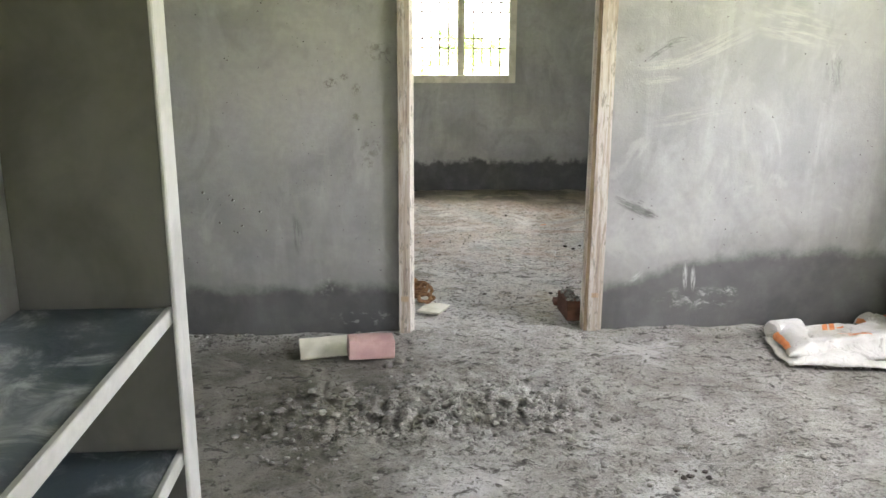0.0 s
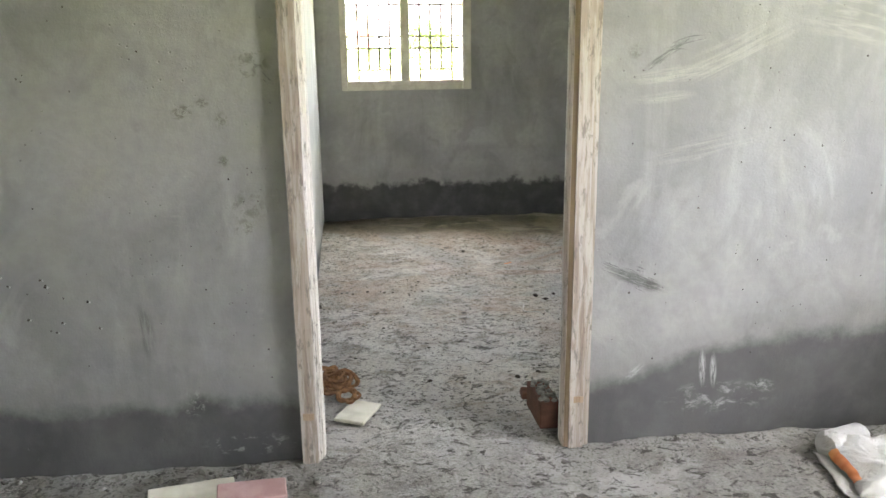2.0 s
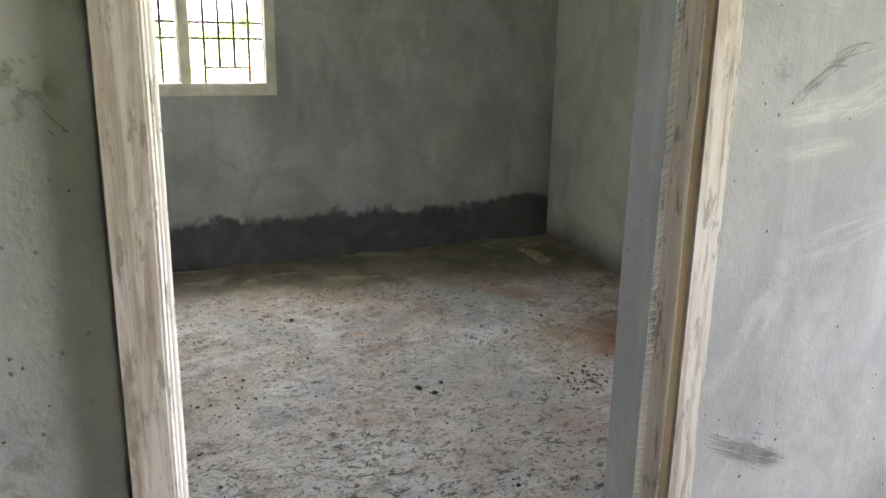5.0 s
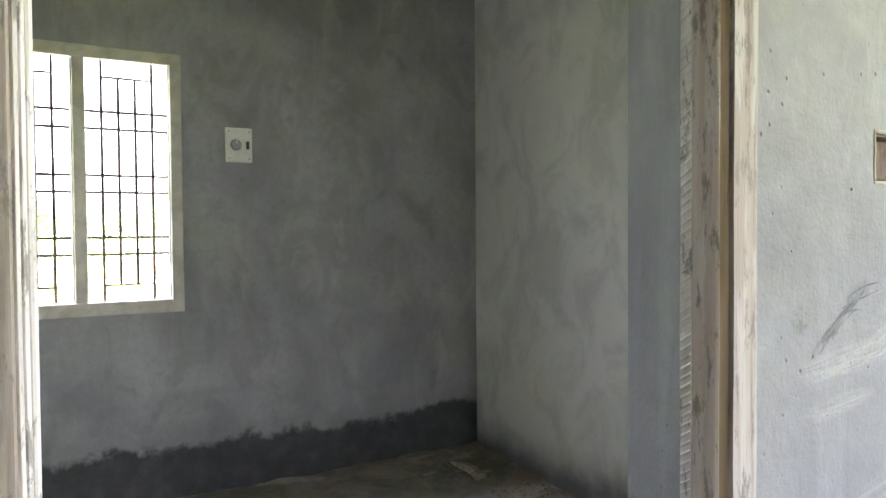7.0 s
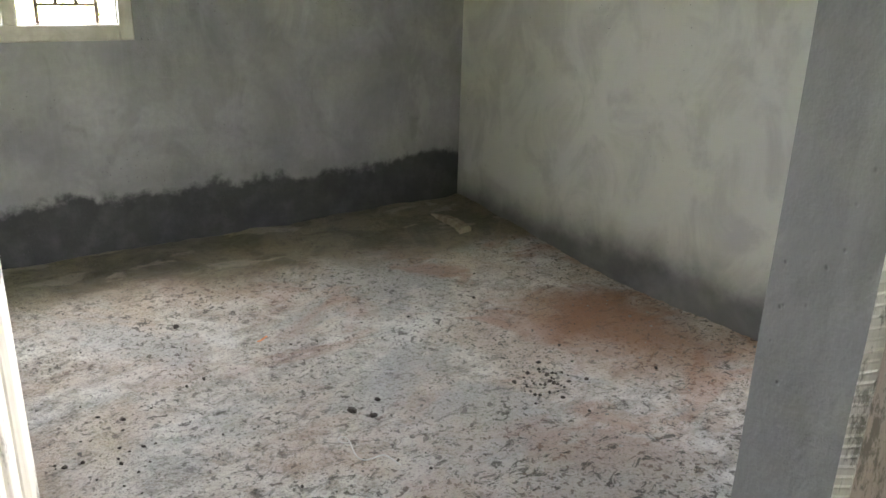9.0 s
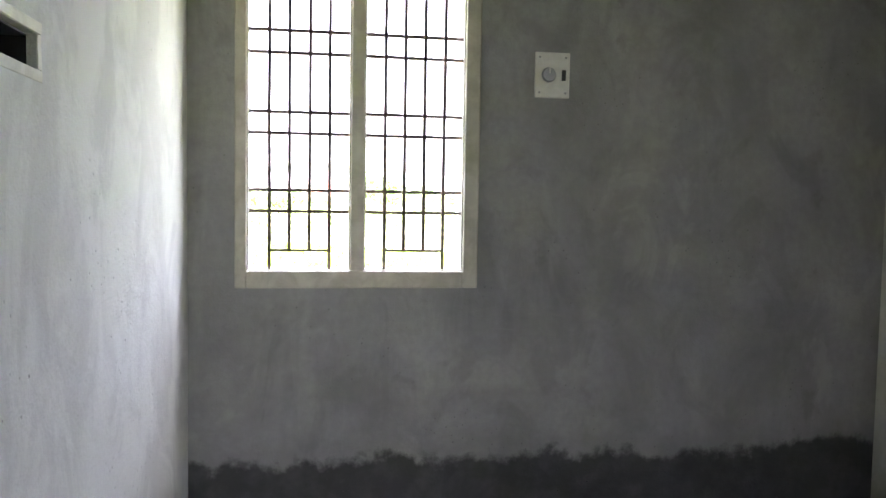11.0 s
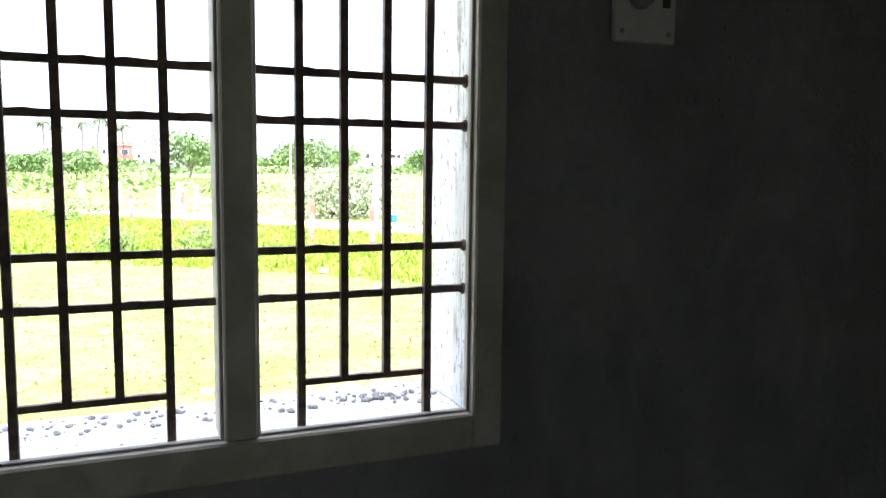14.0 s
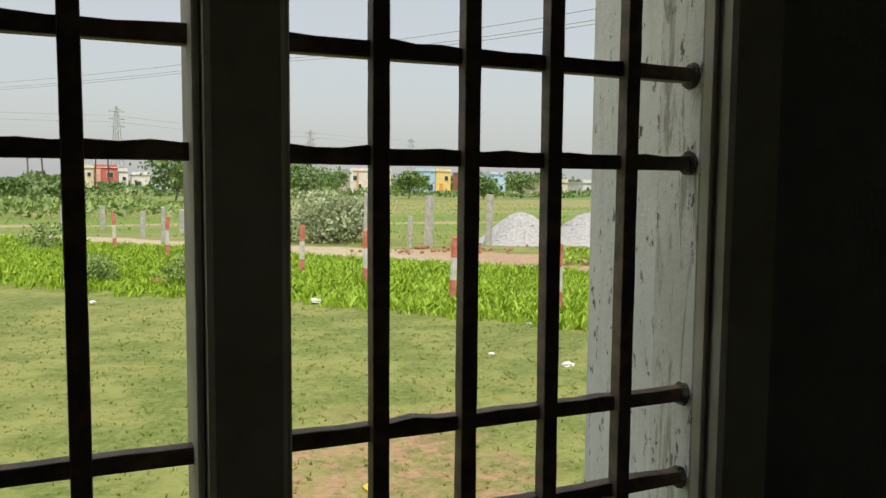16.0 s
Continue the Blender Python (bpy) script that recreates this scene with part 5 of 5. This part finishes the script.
def in_strip(rng):
    """The lush strip this side of the painted posts."""
    u = rng.rand()
    x = -9 + 20 * u
    near = np.interp(x, [-9, -1.4, 1.8, 3.7, 6.15, 7.0, 11], [28, 21, 18, 16.8, 13.4, 12.4, 9])
    far = 24.3 - 1.0735 * (x - 9.5) - np.interp(x, [3, 11], [0.9, 2.0]) / 0.68 - 0.5
    y = near + (far - near) * rng.rand() + 0.25 * rng.randn()
    return (x, y)


blades("tall_grass", 34000, in_strip, lambda r, p: 0.07 + 0.17 * r.rand() ** 1.5, M_TALL, 21, "lush bright green tall grass along the posts", 5, 1.3)
blades("short_grass", 14000, lambda r: (-2 + 11 * r.rand(), 4.2 + 13.5 * r.rand() ** 1.15), lambda r, p: 0.02 + 0.045 * r.rand() ** 1.5, M_SHORT, 22, "short yellowing grass of the yard", 4, 2.0)


def beyond(rng):
    x, y = -30 + 75 * rng.rand(), 29 + 70 * rng.rand() ** 1.5
    d = abs((x - 9.5) * 0.73 + (y - 24.3) * 0.68)
    return None if d < 2.6 else (x, y)


blades("field_grass", 9000, beyond, lambda r, p: (0.05 + 0.12 * r.rand() ** 2) * (1 + p[1] / 120), M_TALL, 24, "green grass of the far fields", 4)


def leaves_mesh(spots, size, seed, droop=0.3):
    """Leaf-shaped quads about the given points, turned at random."""
    rng = np.random.RandomState(seed)
    vs, fs, k = [], [], 0
    for x, y, z in spots:
        s = size * (0.6 + 0.8 * rng.rand())
        u = rng.randn(3)
        u /= np.linalg.norm(u)
        u[2] -= droop
        v = np.cross(u, rng.randn(3))
        v /= np.linalg.norm(v) + 1e-9
        c = np.array((x, y, z))
        vs += [tuple(c - u * s), tuple(c + v * s * 0.55), tuple(c + u * s), tuple(c - v * s * 0.55)]
        fs.append((k, k + 1, k + 2, k + 3))
        k += 4
    return vs, fs


def limb(bm, p, q, r1, r2, seg=6):
    p, q = Vector(p), Vector(q)
    d = q - p
    bmesh.ops.create_cone(bm, cap_ends=True, segments=seg, radius1=r1, radius2=r2, depth=d.length, matrix=Matrix.Translation((p + q) / 2) @ d.to_track_quat("Z", "Y").to_matrix().to_4x4())


def tree(name, x, y, h, w, leaf, n_leaf, seed, label, category="tree", material=None, low=0.3, limbs=9, group=""):
    rng = np.random.RandomState(seed)
    th = thing(name, label, category, at=pose(x, y, GZ - 0.03), group=group)
    bm = bmesh.new()
    top = h * low
    limb(bm, (0, 0, 0), (0.05 * w, 0, top), 0.03 * h, 0.02 * h)
    ends = []
    for i in range(limbs):
        a = 6.283 * i / limbs + 0.5 * rng.randn()
        r, z = w * 0.5 * (0.35 + 0.65 * rng.rand()), top + (h - top) * (0.2 + 0.7 * rng.rand())
        e = (math.cos(a) * r, math.sin(a) * r, z)
        limb(bm, (0.05 * w, 0, top * (0.6 + 0.4 * rng.rand())), e, 0.012 * h, 0.004 * h, 5)
        ends.append(e)
    ends.append((0, 0, h * 0.85))
    part("trunk", bm, M_TRUNK, th)
    spots = []
    for _ in range(n_leaf):
        e = ends[rng.randint(len(ends))]
        s = 0.16 * w * (0.5 + rng.rand())
        q = rng.randn(3) * (s, s, 0.7 * s)
        spots.append((e[0] + q[0], e[1] + q[1], min(h * 1.05, max(0.06 * h, e[2] + q[2]))))
    vs, fs = leaves_mesh(spots, leaf, seed + 1)
    cr = new("crown", mesh_of("crown", vs, fs, material or M_TREE))
    cr.parent = th
    return th


tree("bush", 7.75, 30.6, 1.75, 2.3, 0.07, 3200, 31, "round bush with pale grey-green leaves beside the road", "bush", M_BUSH, 0.1, 14)
tree("bush", 9.1, 30.9, 1.6, 1.8, 0.07, 2200, 32, "round bush with pale grey-green leaves beside the road", "bush", M_BUSH, 0.1, 12)
tree("bush", 0.35, 20.6, 0.6, 0.9, 0.035, 900, 33, "low dark weed bush at the edge of the yard", "bush", M_WEED, 0.1, 9)
tree("bush", 2.0, 19.4, 0.7, 0.8, 0.035, 800, 34, "low dark weed bush at the edge of the yard", "bush", M_WEED, 0.1, 9)
tree("bush", -1.0, 30.0, 0.8, 1.6, 0.05, 900, 35, "low green scrub by the dirt road", "bush", M_WEED, 0.1, 9)
tree("bush", 12.2, 20.4, 0.45, 1.3, 0.05, 700, 36, "low green scrub by the dirt road", "bush", M_TALL, 0.1, 9)
for i, (x, y, h, w) in enumerate(((8.2, 93, 5.0, 5.2), (24.0, 115, 4.6, 5.0), (28.5, 118, 5.2, 7.0), (45, 118, 4.0, 3.5), (-8, 95, 2.3, 5.0), (-3, 100, 2.1, 4.0), (55, 112, 3.6, 3.6), (66, 120, 4.2, 5.0))):
    tree("tree", x, y, h, w, 0.22, 1500, 40 + i, "leafy dark green tree far across the fields", "tree", M_TREE, 0.28, 10, "far trees")


def thicket(name, count, x0, x1, y0, y1, h, leaf, seed, label, material):
    """A far belt of scrub as many leaf clumps on one uneven line."""
    rng = np.random.RandomState(seed)
    spots = []
    for _ in range(count):
        x, y = x0 + (x1 - x0) * rng.rand(), y0 + (y1 - y0) * rng.rand()
        top = h * (0.55 + 0.45 * math.sin(x * 0.21 + seed) * math.sin(x * 0.083 + 1) + 0.35 * noise.noise((x * 0.15, y * 0.05, seed)))
        spots.append((x, y, GZ + max(0.1, top) * rng.rand() ** 0.7))
    vs, fs = leaves_mesh(spots, leaf, seed)
    return tagged(new(name, mesh_of(name, vs, fs, material)), label, "scrub", kind="stuff")


thicket("far_scrub", 9000, -60, 190, 125, 150, 1.7, 0.4, 51, "belt of dark green scrub across the far fields", M_TREE)
thicket("far_woods", 9000, -160, 420, 300, 340, 7.5, 1.3, 52, "low dark woods on the horizon", M_TREE)
thicket("field_scrub", 5000, -25, 12, 52, 92, 1.1, 0.22, 53, "green scrub in the fields", M_WEED)


def painted_post(m):
    th = thing("marker_post", "red and white banded concrete marker post in the grass", "post", at=m, group="painted marker posts")
    for z0, z1, mat_ in ((-0.05, 0.36, M_RED), (0.3605, 0.78, M_WHITE), (0.7805, 1.16, M_RED)):
        part("band", box_bm(-0.046, 0.046, -0.046, 0.046, z0, z1, 0.008), mat_, th, "red painted band" if mat_ is M_RED else "white painted band")
    return th


post = painted_post(pose(7.43, 14.0, GZ, 1, -1, 20))
for x, y, rz, t in ((6.42, 16.06, 12, 2), (5.55, 18.52, 20, -1), (4.75, 20.9, 26, 1), (2.2, 26.4, 15, 2), (0.9, 29.6, 22, -2)):
    copy_thing(post, pose(x, y, GZ, t, t * 0.5, rz))


def fence_post(m, h, w, group):
    bm = box_bm(-w, w, -w, w, -0.05, h, 0.012, 3, 0.006, 5, h)
    return tagged(part("fence_post", bm, M_CONCRETE, at=m), "plain grey concrete fence post in the field", "post", group=group)


for x, y, h, w in ((8.16, 26.5, 1.85, 0.08), (10.77, 27.7, 1.75, 0.11), (10.17, 27.9, 1.05, 0.06), (13.05, 27.65, 1.8, 0.09), (0.6, 41.7, 1.05, 0.1), (2.02, 35.8, 1.0, 0.085), (3.65, 37.7, 1.0, 0.09), (-0.96, 40.3, 1.1, 0.09), (2.4, 30.6, 1.3, 0.06)):
    fence_post(pose(x, y, GZ, 1, 1, 15 * h), h, w, "concrete fence posts")


def heap(x, y, r, h, seed):
    nn = 40
    verts, faces = [(0, 0, h)], []
    for i in range(1, nn + 1):
        for j in range(48):
            a, u = 6.2832 * j / 48, i / nn
            rr = r * u * (1 + 0.12 * noise.noise((math.cos(a) * 2, math.sin(a) * 2, seed)))
            z = h * (0.5 + 0.5 * math.cos(math.pi * u)) ** 0.85
            z += 0.05 * noise.noise((rr * math.cos(a) * 6, rr * math.sin(a) * 6, seed)) * (1 - u)
            verts.append((rr * math.cos(a), rr * math.sin(a), z if i < nn else -0.08))
    for j in range(48):
        faces.append((0, 1 + j, 1 + (j + 1) % 48))
        for i in range(nn - 1):
            p, q = 1 + i * 48, 1 + (i + 1) * 48
            faces.append((p + j, q + j, q + (j + 1) % 48, p + (j + 1) % 48))
    ob = new("gravel_heap", mesh_of("gravel_heap", verts, faces, M_GRAVEL, True))
    ob.matrix_basis = Matrix.Translation((x, y, GZ))
    return tagged(ob, "heap of grey crushed stone beside the road", "gravel heap", group="gravel heaps")


heap(14.9, 28.6, 1.9, 1.12, 1.0)
heap(17.4, 27.8, 2.0, 1.12, 5.0)
_spots = []
for _ in range(400):
    hx, hy, hr = ((14.9, 28.6, 1.9), (17.4, 27.8, 2.0))[_r.randint(2)]
    a, u = 6.283 * _r.rand(), _r.rand() ** 0.5 * 1.1
    _spots.append((hx + hr * u * math.cos(a), hy + hr * u * math.sin(a), 0.02 + 0.04 * _r.rand(), GZ + 1.12 * (0.5 + 0.5 * math.cos(math.pi * min(1, u))) ** 0.85))
_rng = np.random.RandomState(77)
_v, _f = [], []
for i, (x, y, r, z) in enumerate(_spots):
    v, f = stone_arrays(_rng, r)
    _v.append(v + (x, y, z))
    _f.append(f + 12 * i)
tagged(new("heap_stones", mesh_of("heap_stones", np.concatenate(_v).tolist(), np.concatenate(_f).tolist(), M_GRAVEL)), "loose crushed stones on the gravel heaps", "gravel", kind="stuff")

# spoil along the road, litter
_spots = [(10.8 + 1.6 * _r.randn(), 26.0 + 0.7 * _r.randn(), 0.04 + 0.08 * _r.rand() ** 2) for _ in range(90)]
scatter("road_spoil", _spots, M_BRICK, 10, "reddish lumps of earth along the road edge", "rubble", base=GZ)


def scrap(x, y, s, material, label, seed, category="litter"):
    bm = bmesh.new()
    bmesh.ops.create_icosphere(bm, subdivisions=2, radius=s)
    for v in bm.verts:
        v.co += noise.noise_vector(v.co / s * 1.7 + Vector((seed, 0, 0))) * s * 0.6
        v.co.z = v.co.z * 0.4 + s * 0.3
    return tagged(part("litter", bm, material, at=pose(x, y, GZ, 0, 0, seed * 40)), label, category, group="yard litter")


for i, (x, y, s) in enumerate(((4.62, 15.5, 0.06), (5.82, 15.9, 0.08), (3.95, 16.5, 0.12), (4.3, 14.4, 0.05), (3.85, 9.9, 0.04), (5.45, 10.6, 0.07), (1.05, 9.2, 0.06), (3.4, 7.2, 0.05), (0.2, 12.1, 0.05), (6.4, 13.2, 0.05), (4.9, 11.5, 0.04), (0.3, 17.8, 0.06))):
    scrap(x, y, s, M_LITTER, "scrap of white plastic litter on the grass", i + 1.3)
scrap(2.11, 7.88, 0.055, M_YELLOW, "crumpled yellow wrapper on bare earth", 3.7)
scrap(1.55, 20.0, 0.2, M_BRICK, "lump of red earth at the grass edge", 6.1, "stone")
tagged(part("barrel", cyl_bm(0.10, 0.10, 0.24, 14), M_BLUE, at=pose(9.45, 28.3, GZ + 0.12)), "small blue plastic drum by the road", "drum")


# far houses
def house(name, x0, x1, y, h, walls, label, windows=(), roof=None, bands=()):
    d = min(9.0, (x1 - x0) * 1.2 + 3)
    m = simple(name + "_paint", tuple(c * 0.88 for c in walls), walls, 0.6, 0.85, 0.0)
    th = thing(name, label, "house", at=pose((x0 + x1) / 2, y, GZ), group="far houses")
    w = (x1 - x0) / 2
    part("wall", box_bm(-w, w, 0, d, -0.2, h, 0.02), m, th)
    part("roof", box_bm(-w - 0.15, w + 0.15, -0.25, d + 0.15, h + 0.005, h + 0.2, 0.02), M_WHITE if roof is None else roof, th)
    part("parapet", box_bm(-w, w, -0.05, 0.1, h + 0.205, h + 0.75, 0.02), m, th)
    for u, z, ww, hh in windows:
        fr = part("window", box_bm(u * w - ww / 2 - 0.1, u * w + ww / 2 + 0.1, -0.12, -0.004, z - 0.1, z + hh + 0.1, 0.02), M_WHITE, th)
        part("pane", box_bm(u * w - ww / 2, u * w + ww / 2, -0.14, -0.122, z, z + hh), M_PANE, fr, "dark glass pane")
    for u0, u1, z0, z1, c in bands:
        bm_ = box_bm(u0 * w, u1 * w, -0.3, -0.006, z0, z1, 0.02)
        part("porch", bm_, simple(name + "_porch", tuple(v * 0.85 for v in c), c, 0.8, 0.8, 0.0), th, "painted projecting bay")
    return th


HY = 200
house("house_cream", -2.0, -0.2, HY, 5.3, (0.72, 0.66, 0.50), "cream two-storey house front", [(0, 3.4, 0.7, 0.9)])
house("house_red", 0.0, 4.9, HY, 5.4, (0.62, 0.16, 0.12), "red and pink two-storey house with dark windows", [(0.35, 3.2, 1.3, 1.2), (-0.4, 0.9, 0.9, 1.0), (0.6, 0.7, 1.2, 1.2)], None, [(-0.95, -0.45, 0, 5.2, (0.75, 0.42, 0.34))])
house("house_white", 5.1, 7.1, HY, 4.6, (0.78, 0.77, 0.74), "plain white two-storey house by palms", [(0.2, 2.6, 0.7, 0.8)])
house("house_white", 8.0, 12.1, HY + 4, 3.9, (0.78, 0.77, 0.74), "low white house with a flat overhanging roof", [(-0.3, 1.0, 1.4, 1.4)])
house("house_grey", 12.5, 17.2, HY + 8, 4.4, (0.55, 0.60, 0.66), "pale blue-grey house among trees", [(0.0, 2.7, 0.8, 0.9)])
house("house_wide", 60.4, 71.7, HY, 5.6, (0.76, 0.70, 0.62), "wide cream and white two-storey house", [(-0.75, 3.2, 1.1, 1.2), (-0.55, 1.0, 1.0, 1.2), (0.0, 3.4, 1.6, 1.0), (0.45, 3.4, 1.6, 0.9), (0.75, 3.4, 1.0, 0.9)], None, [(-1.0, -0.86, 0, 5.5, (0.80, 0.80, 0.80)), (-0.68, -0.6, 0, 5.5, (0.60, 0.36, 0.22))])
house("house_blue", 78.4, 84.3, HY, 5.8, (0.40, 0.60, 0.82), "blue and white two-storey house", [(-0.6, 3.4, 1.1, 1.2), (0.5, 0.8, 1.5, 1.5), (0.2, 3.4, 1.0, 1.2)], None, [(-0.35, 0.05, 0, 3.4, (0.80, 0.80, 0.80))])
house("house_yellow", 84.5, 88.9, HY, 5.8, (0.82, 0.62, 0.25), "yellow two-storey house with an orange porch", [(0.4, 3.4, 1.0, 1.2)], None, [(-0.5, -0.05, 0, 2.6, (0.80, 0.36, 0.08))])
house("house_brown", 92.5, 95.5, HY, 5.6, (0.50, 0.24, 0.18), "red-brown two-storey house with dark windows", [(-0.3, 3.2, 0.9, 1.3), (0.4, 3.2, 0.7, 1.3), (0.0, 0.8, 1.0, 1.2)])
house("house_low", 95.7, 101.0, HY + 2, 3.2, (0.74, 0.68, 0.54), "low cream house between taller houses", [(-0.4, 0.9, 0.9, 1.0), (0.4, 0.9, 0.9, 1.0)])
house("house_pale_blue", 101.3, 105.8, HY, 5.2, (0.45, 0.68, 0.86), "pale blue two-storey house with dark windows", [(-0.3, 3.0, 0.9, 1.1), (0.4, 1.0, 0.9, 1.1)])
house("house_far_cream", 88, 94.5, 150, 2.9, (0.70, 0.62, 0.48), "low cream house with a flat roof", [(-0.5, 0.9, 0.9, 1.0), (0.4, 0.9, 0.9, 1.0)])
house("house_tank", 97, 99.4, 148, 2.8, (0.74, 0.76, 0.76), "small white water tank house", [(0, 1.2, 0.6, 0.7)])
for i, (x, y, h, w) in enumerate(((76.5, 190, 4.2, 3.5), (98, 196, 3.4, 4.0), (104.5, 215, 6.2, 5.0), (114, 195, 4.0, 8.0), (120, 190, 3.6, 7.0), (56, 198, 4.8, 5.0), (3.0, 196, 2.0, 4.0), (19.5, 195, 4.6, 6.0), (101.5, 146, 4.4, 3.0))):
    tree("tree", x, y, h, w, 0.3, 900, 70 + i, "leafy green tree among the far houses", "tree", M_TREE, 0.25, 9, "far trees")


def palm(x, y, h, seed):
    rng = np.random.RandomState(seed)
    th = thing("palm_tree", "tall coconut palm with drooping fronds", "palm", at=pose(x, y, GZ), group="coconut palms")
    bm = bmesh.new()
    bend = 0.5 * rng.randn()
    pts = [Vector((bend * (k / 6) ** 2, 0, h * k / 6)) for k in range(7)]
    for p, q in zip(pts, pts[1:]):
        limb(bm, p, q + (q - p) * 0.03, 0.17, 0.14, 7)
    part("trunk", bm, M_TRUNK, th)
    for i in range(15):
        a = 6.283 * i / 15 + 0.3 * rng.randn()
        up = 0.9 * rng.rand() - 0.1
        vs, fs = [], []
        n = 16
        for k in range(n + 1):
            u = k / n
            r = 2.3 * u
            z = h + 1.6 * up * u - 2.0 * u * u + 0.2
            c = Vector((pts[-1].x + math.cos(a) * r, math.sin(a) * r, z))
            s = Vector((-math.sin(a), math.cos(a), 0)) * 0.42 * math.sin(math.pi * min(1, 0.15 + 0.85 * u)) + Vector((0, 0, -0.18))
            s2 = Vector((math.sin(a), -math.cos(a), 0)) * 0.42 * math.sin(math.pi * min(1, 0.15 + 0.85 * u)) + Vector((0, 0, -0.18))
            f = 1.0 if k % 2 else 0.45
            vs += [c, c + s * f, c + s2 * f]
        for k in range(n):
            b = 3 * k
            fs += [(b, b + 3, b + 4, b + 1), (b, b + 2, b + 5, b + 3)]
        fo = new("frond", mesh_of("frond", vs, fs, M_PALM))
        fo.parent = th
    return th


for i, (x, h) in enumerate(((-12, 9.2), (-9.5, 8.6), (-5.2, 9.6), (-2.4, 10.2), (0.2, 10.0), (2.9, 9.3))):
    palm(x, 180 + 3 * (i % 3), h, 90 + i)


def pylon(x, y, h, w):
    th = thing("transmission_tower", "tall grey lattice power transmission tower", "pylon", at=pose(x, y, GZ, 0, 0, 25), group="transmission towers")
    def half(z):
        return w * (1 - 0.8 * z / h) if z < 0.75 * h else w * 0.4
    n = 9
    for sx, sy in ((1, 1), (1, -1), (-1, 1), (-1, -1)):
        bm = bmesh.new()
        limb(bm, (sx * half(0), sy * half(0), 0), (sx * half(0.74 * h), sy * half(0.74 * h), 0.75 * h), 0.13, 0.11, 4)
        limb(bm, (sx * half(0.76 * h), sy * half(0.76 * h), 0.75 * h), (sx * 0.2, sy * 0.2, h), 0.11, 0.08, 4)
        part("leg", bm, M_TOWER, th)
    for k in range(n):
        z0, z1 = 0.75 * h * k / n, 0.75 * h * (k + 1) / n
        a, b = half(z0), half(z1 - 0.01)
        for s in (1, -1):
            bm = bmesh.new()
            limb(bm, (-a, s * a, z0), (b, s * b, z1), 0.07, 0.07, 4)
            limb(bm, (a, s * a, z0), (-b, s * b, z1), 0.07, 0.07, 4)
            limb(bm, (s * a, -a, z0), (s * b, b, z1), 0.07, 0.07, 4)
            part("brace", bm, M_TOWER, th)
    for z in (0.76, 0.85, 0.94):
        bm = bmesh.new()
        limb(bm, (-w * 1.5, 0, h * z), (w * 1.5, 0, h * z), 0.1, 0.1, 4)
        limb(bm, (-w * 1.5, 0, h * z), (0, 0, h * (z + 0.04)), 0.06, 0.06, 4)
        limb(bm, (w * 1.5, 0, h * z), (0, 0, h * (z + 0.04)), 0.06, 0.06, 4)
        part("crossarm", bm, M_TOWER, th)
    return th


pylon(6.3, 258, 24.5, 1.7)
pylon(75.3, 300, 22.5, 1.7)
pylon(128, 330, 22.5, 1.7)


def cable(points, r, label):
    cu = bpy.data.curves.new("overhead_cable", "CURVE")
    cu.dimensions, cu.bevel_depth, cu.bevel_resolution = "3D", r, 1
    sp = cu.splines.new("POLY")
    pts = []
    for p, q in zip(points, points[1:]):
        p, q = Vector(p), Vector(q)
        for k in range(12):
            u = k / 12
            pts.append(p.lerp(q, u) - Vector((0, 0, (q - p).length * 0.012 * 4 * u * (1 - u))))
    pts.append(Vector(points[-1]))
    sp.points.add(len(pts) - 1)
    for s, p in zip(sp.points, pts):
        s.co = (*p, 1)
    cu.materials.append(M_TOWER)
    return tagged(new("overhead_cable", cu), label, "cable", group="overhead cables")


for dz, dx in ((0.0, 0.0), (-0.75, 0.2), (-0.45, 0.6)):
    cable([(-45 + dx, 155, 15.5 + dz), (14.44 + dx, 70, 12.6 + dz), (31 + dx, 22, 11.2 + dz)], 0.022, "thin dark overhead power cable")
for z in (19.6, 21.4):
    cable([(6.3, 258, z), (75.3, 300, z), (128, 330, z)], 0.05, "distant overhead transmission cable")
    cable([(-140, 200, z), (6.3, 258, z)], 0.05, "distant overhead transmission cable")
power_pole = part("power_pole", cyl_bm(0.12, 0.08, 8.4, 10), M_CONCRETE, at=pose(18.7, 90, GZ + 4.2))
tagged(power_pole, "slim grey concrete power pole", "pole")
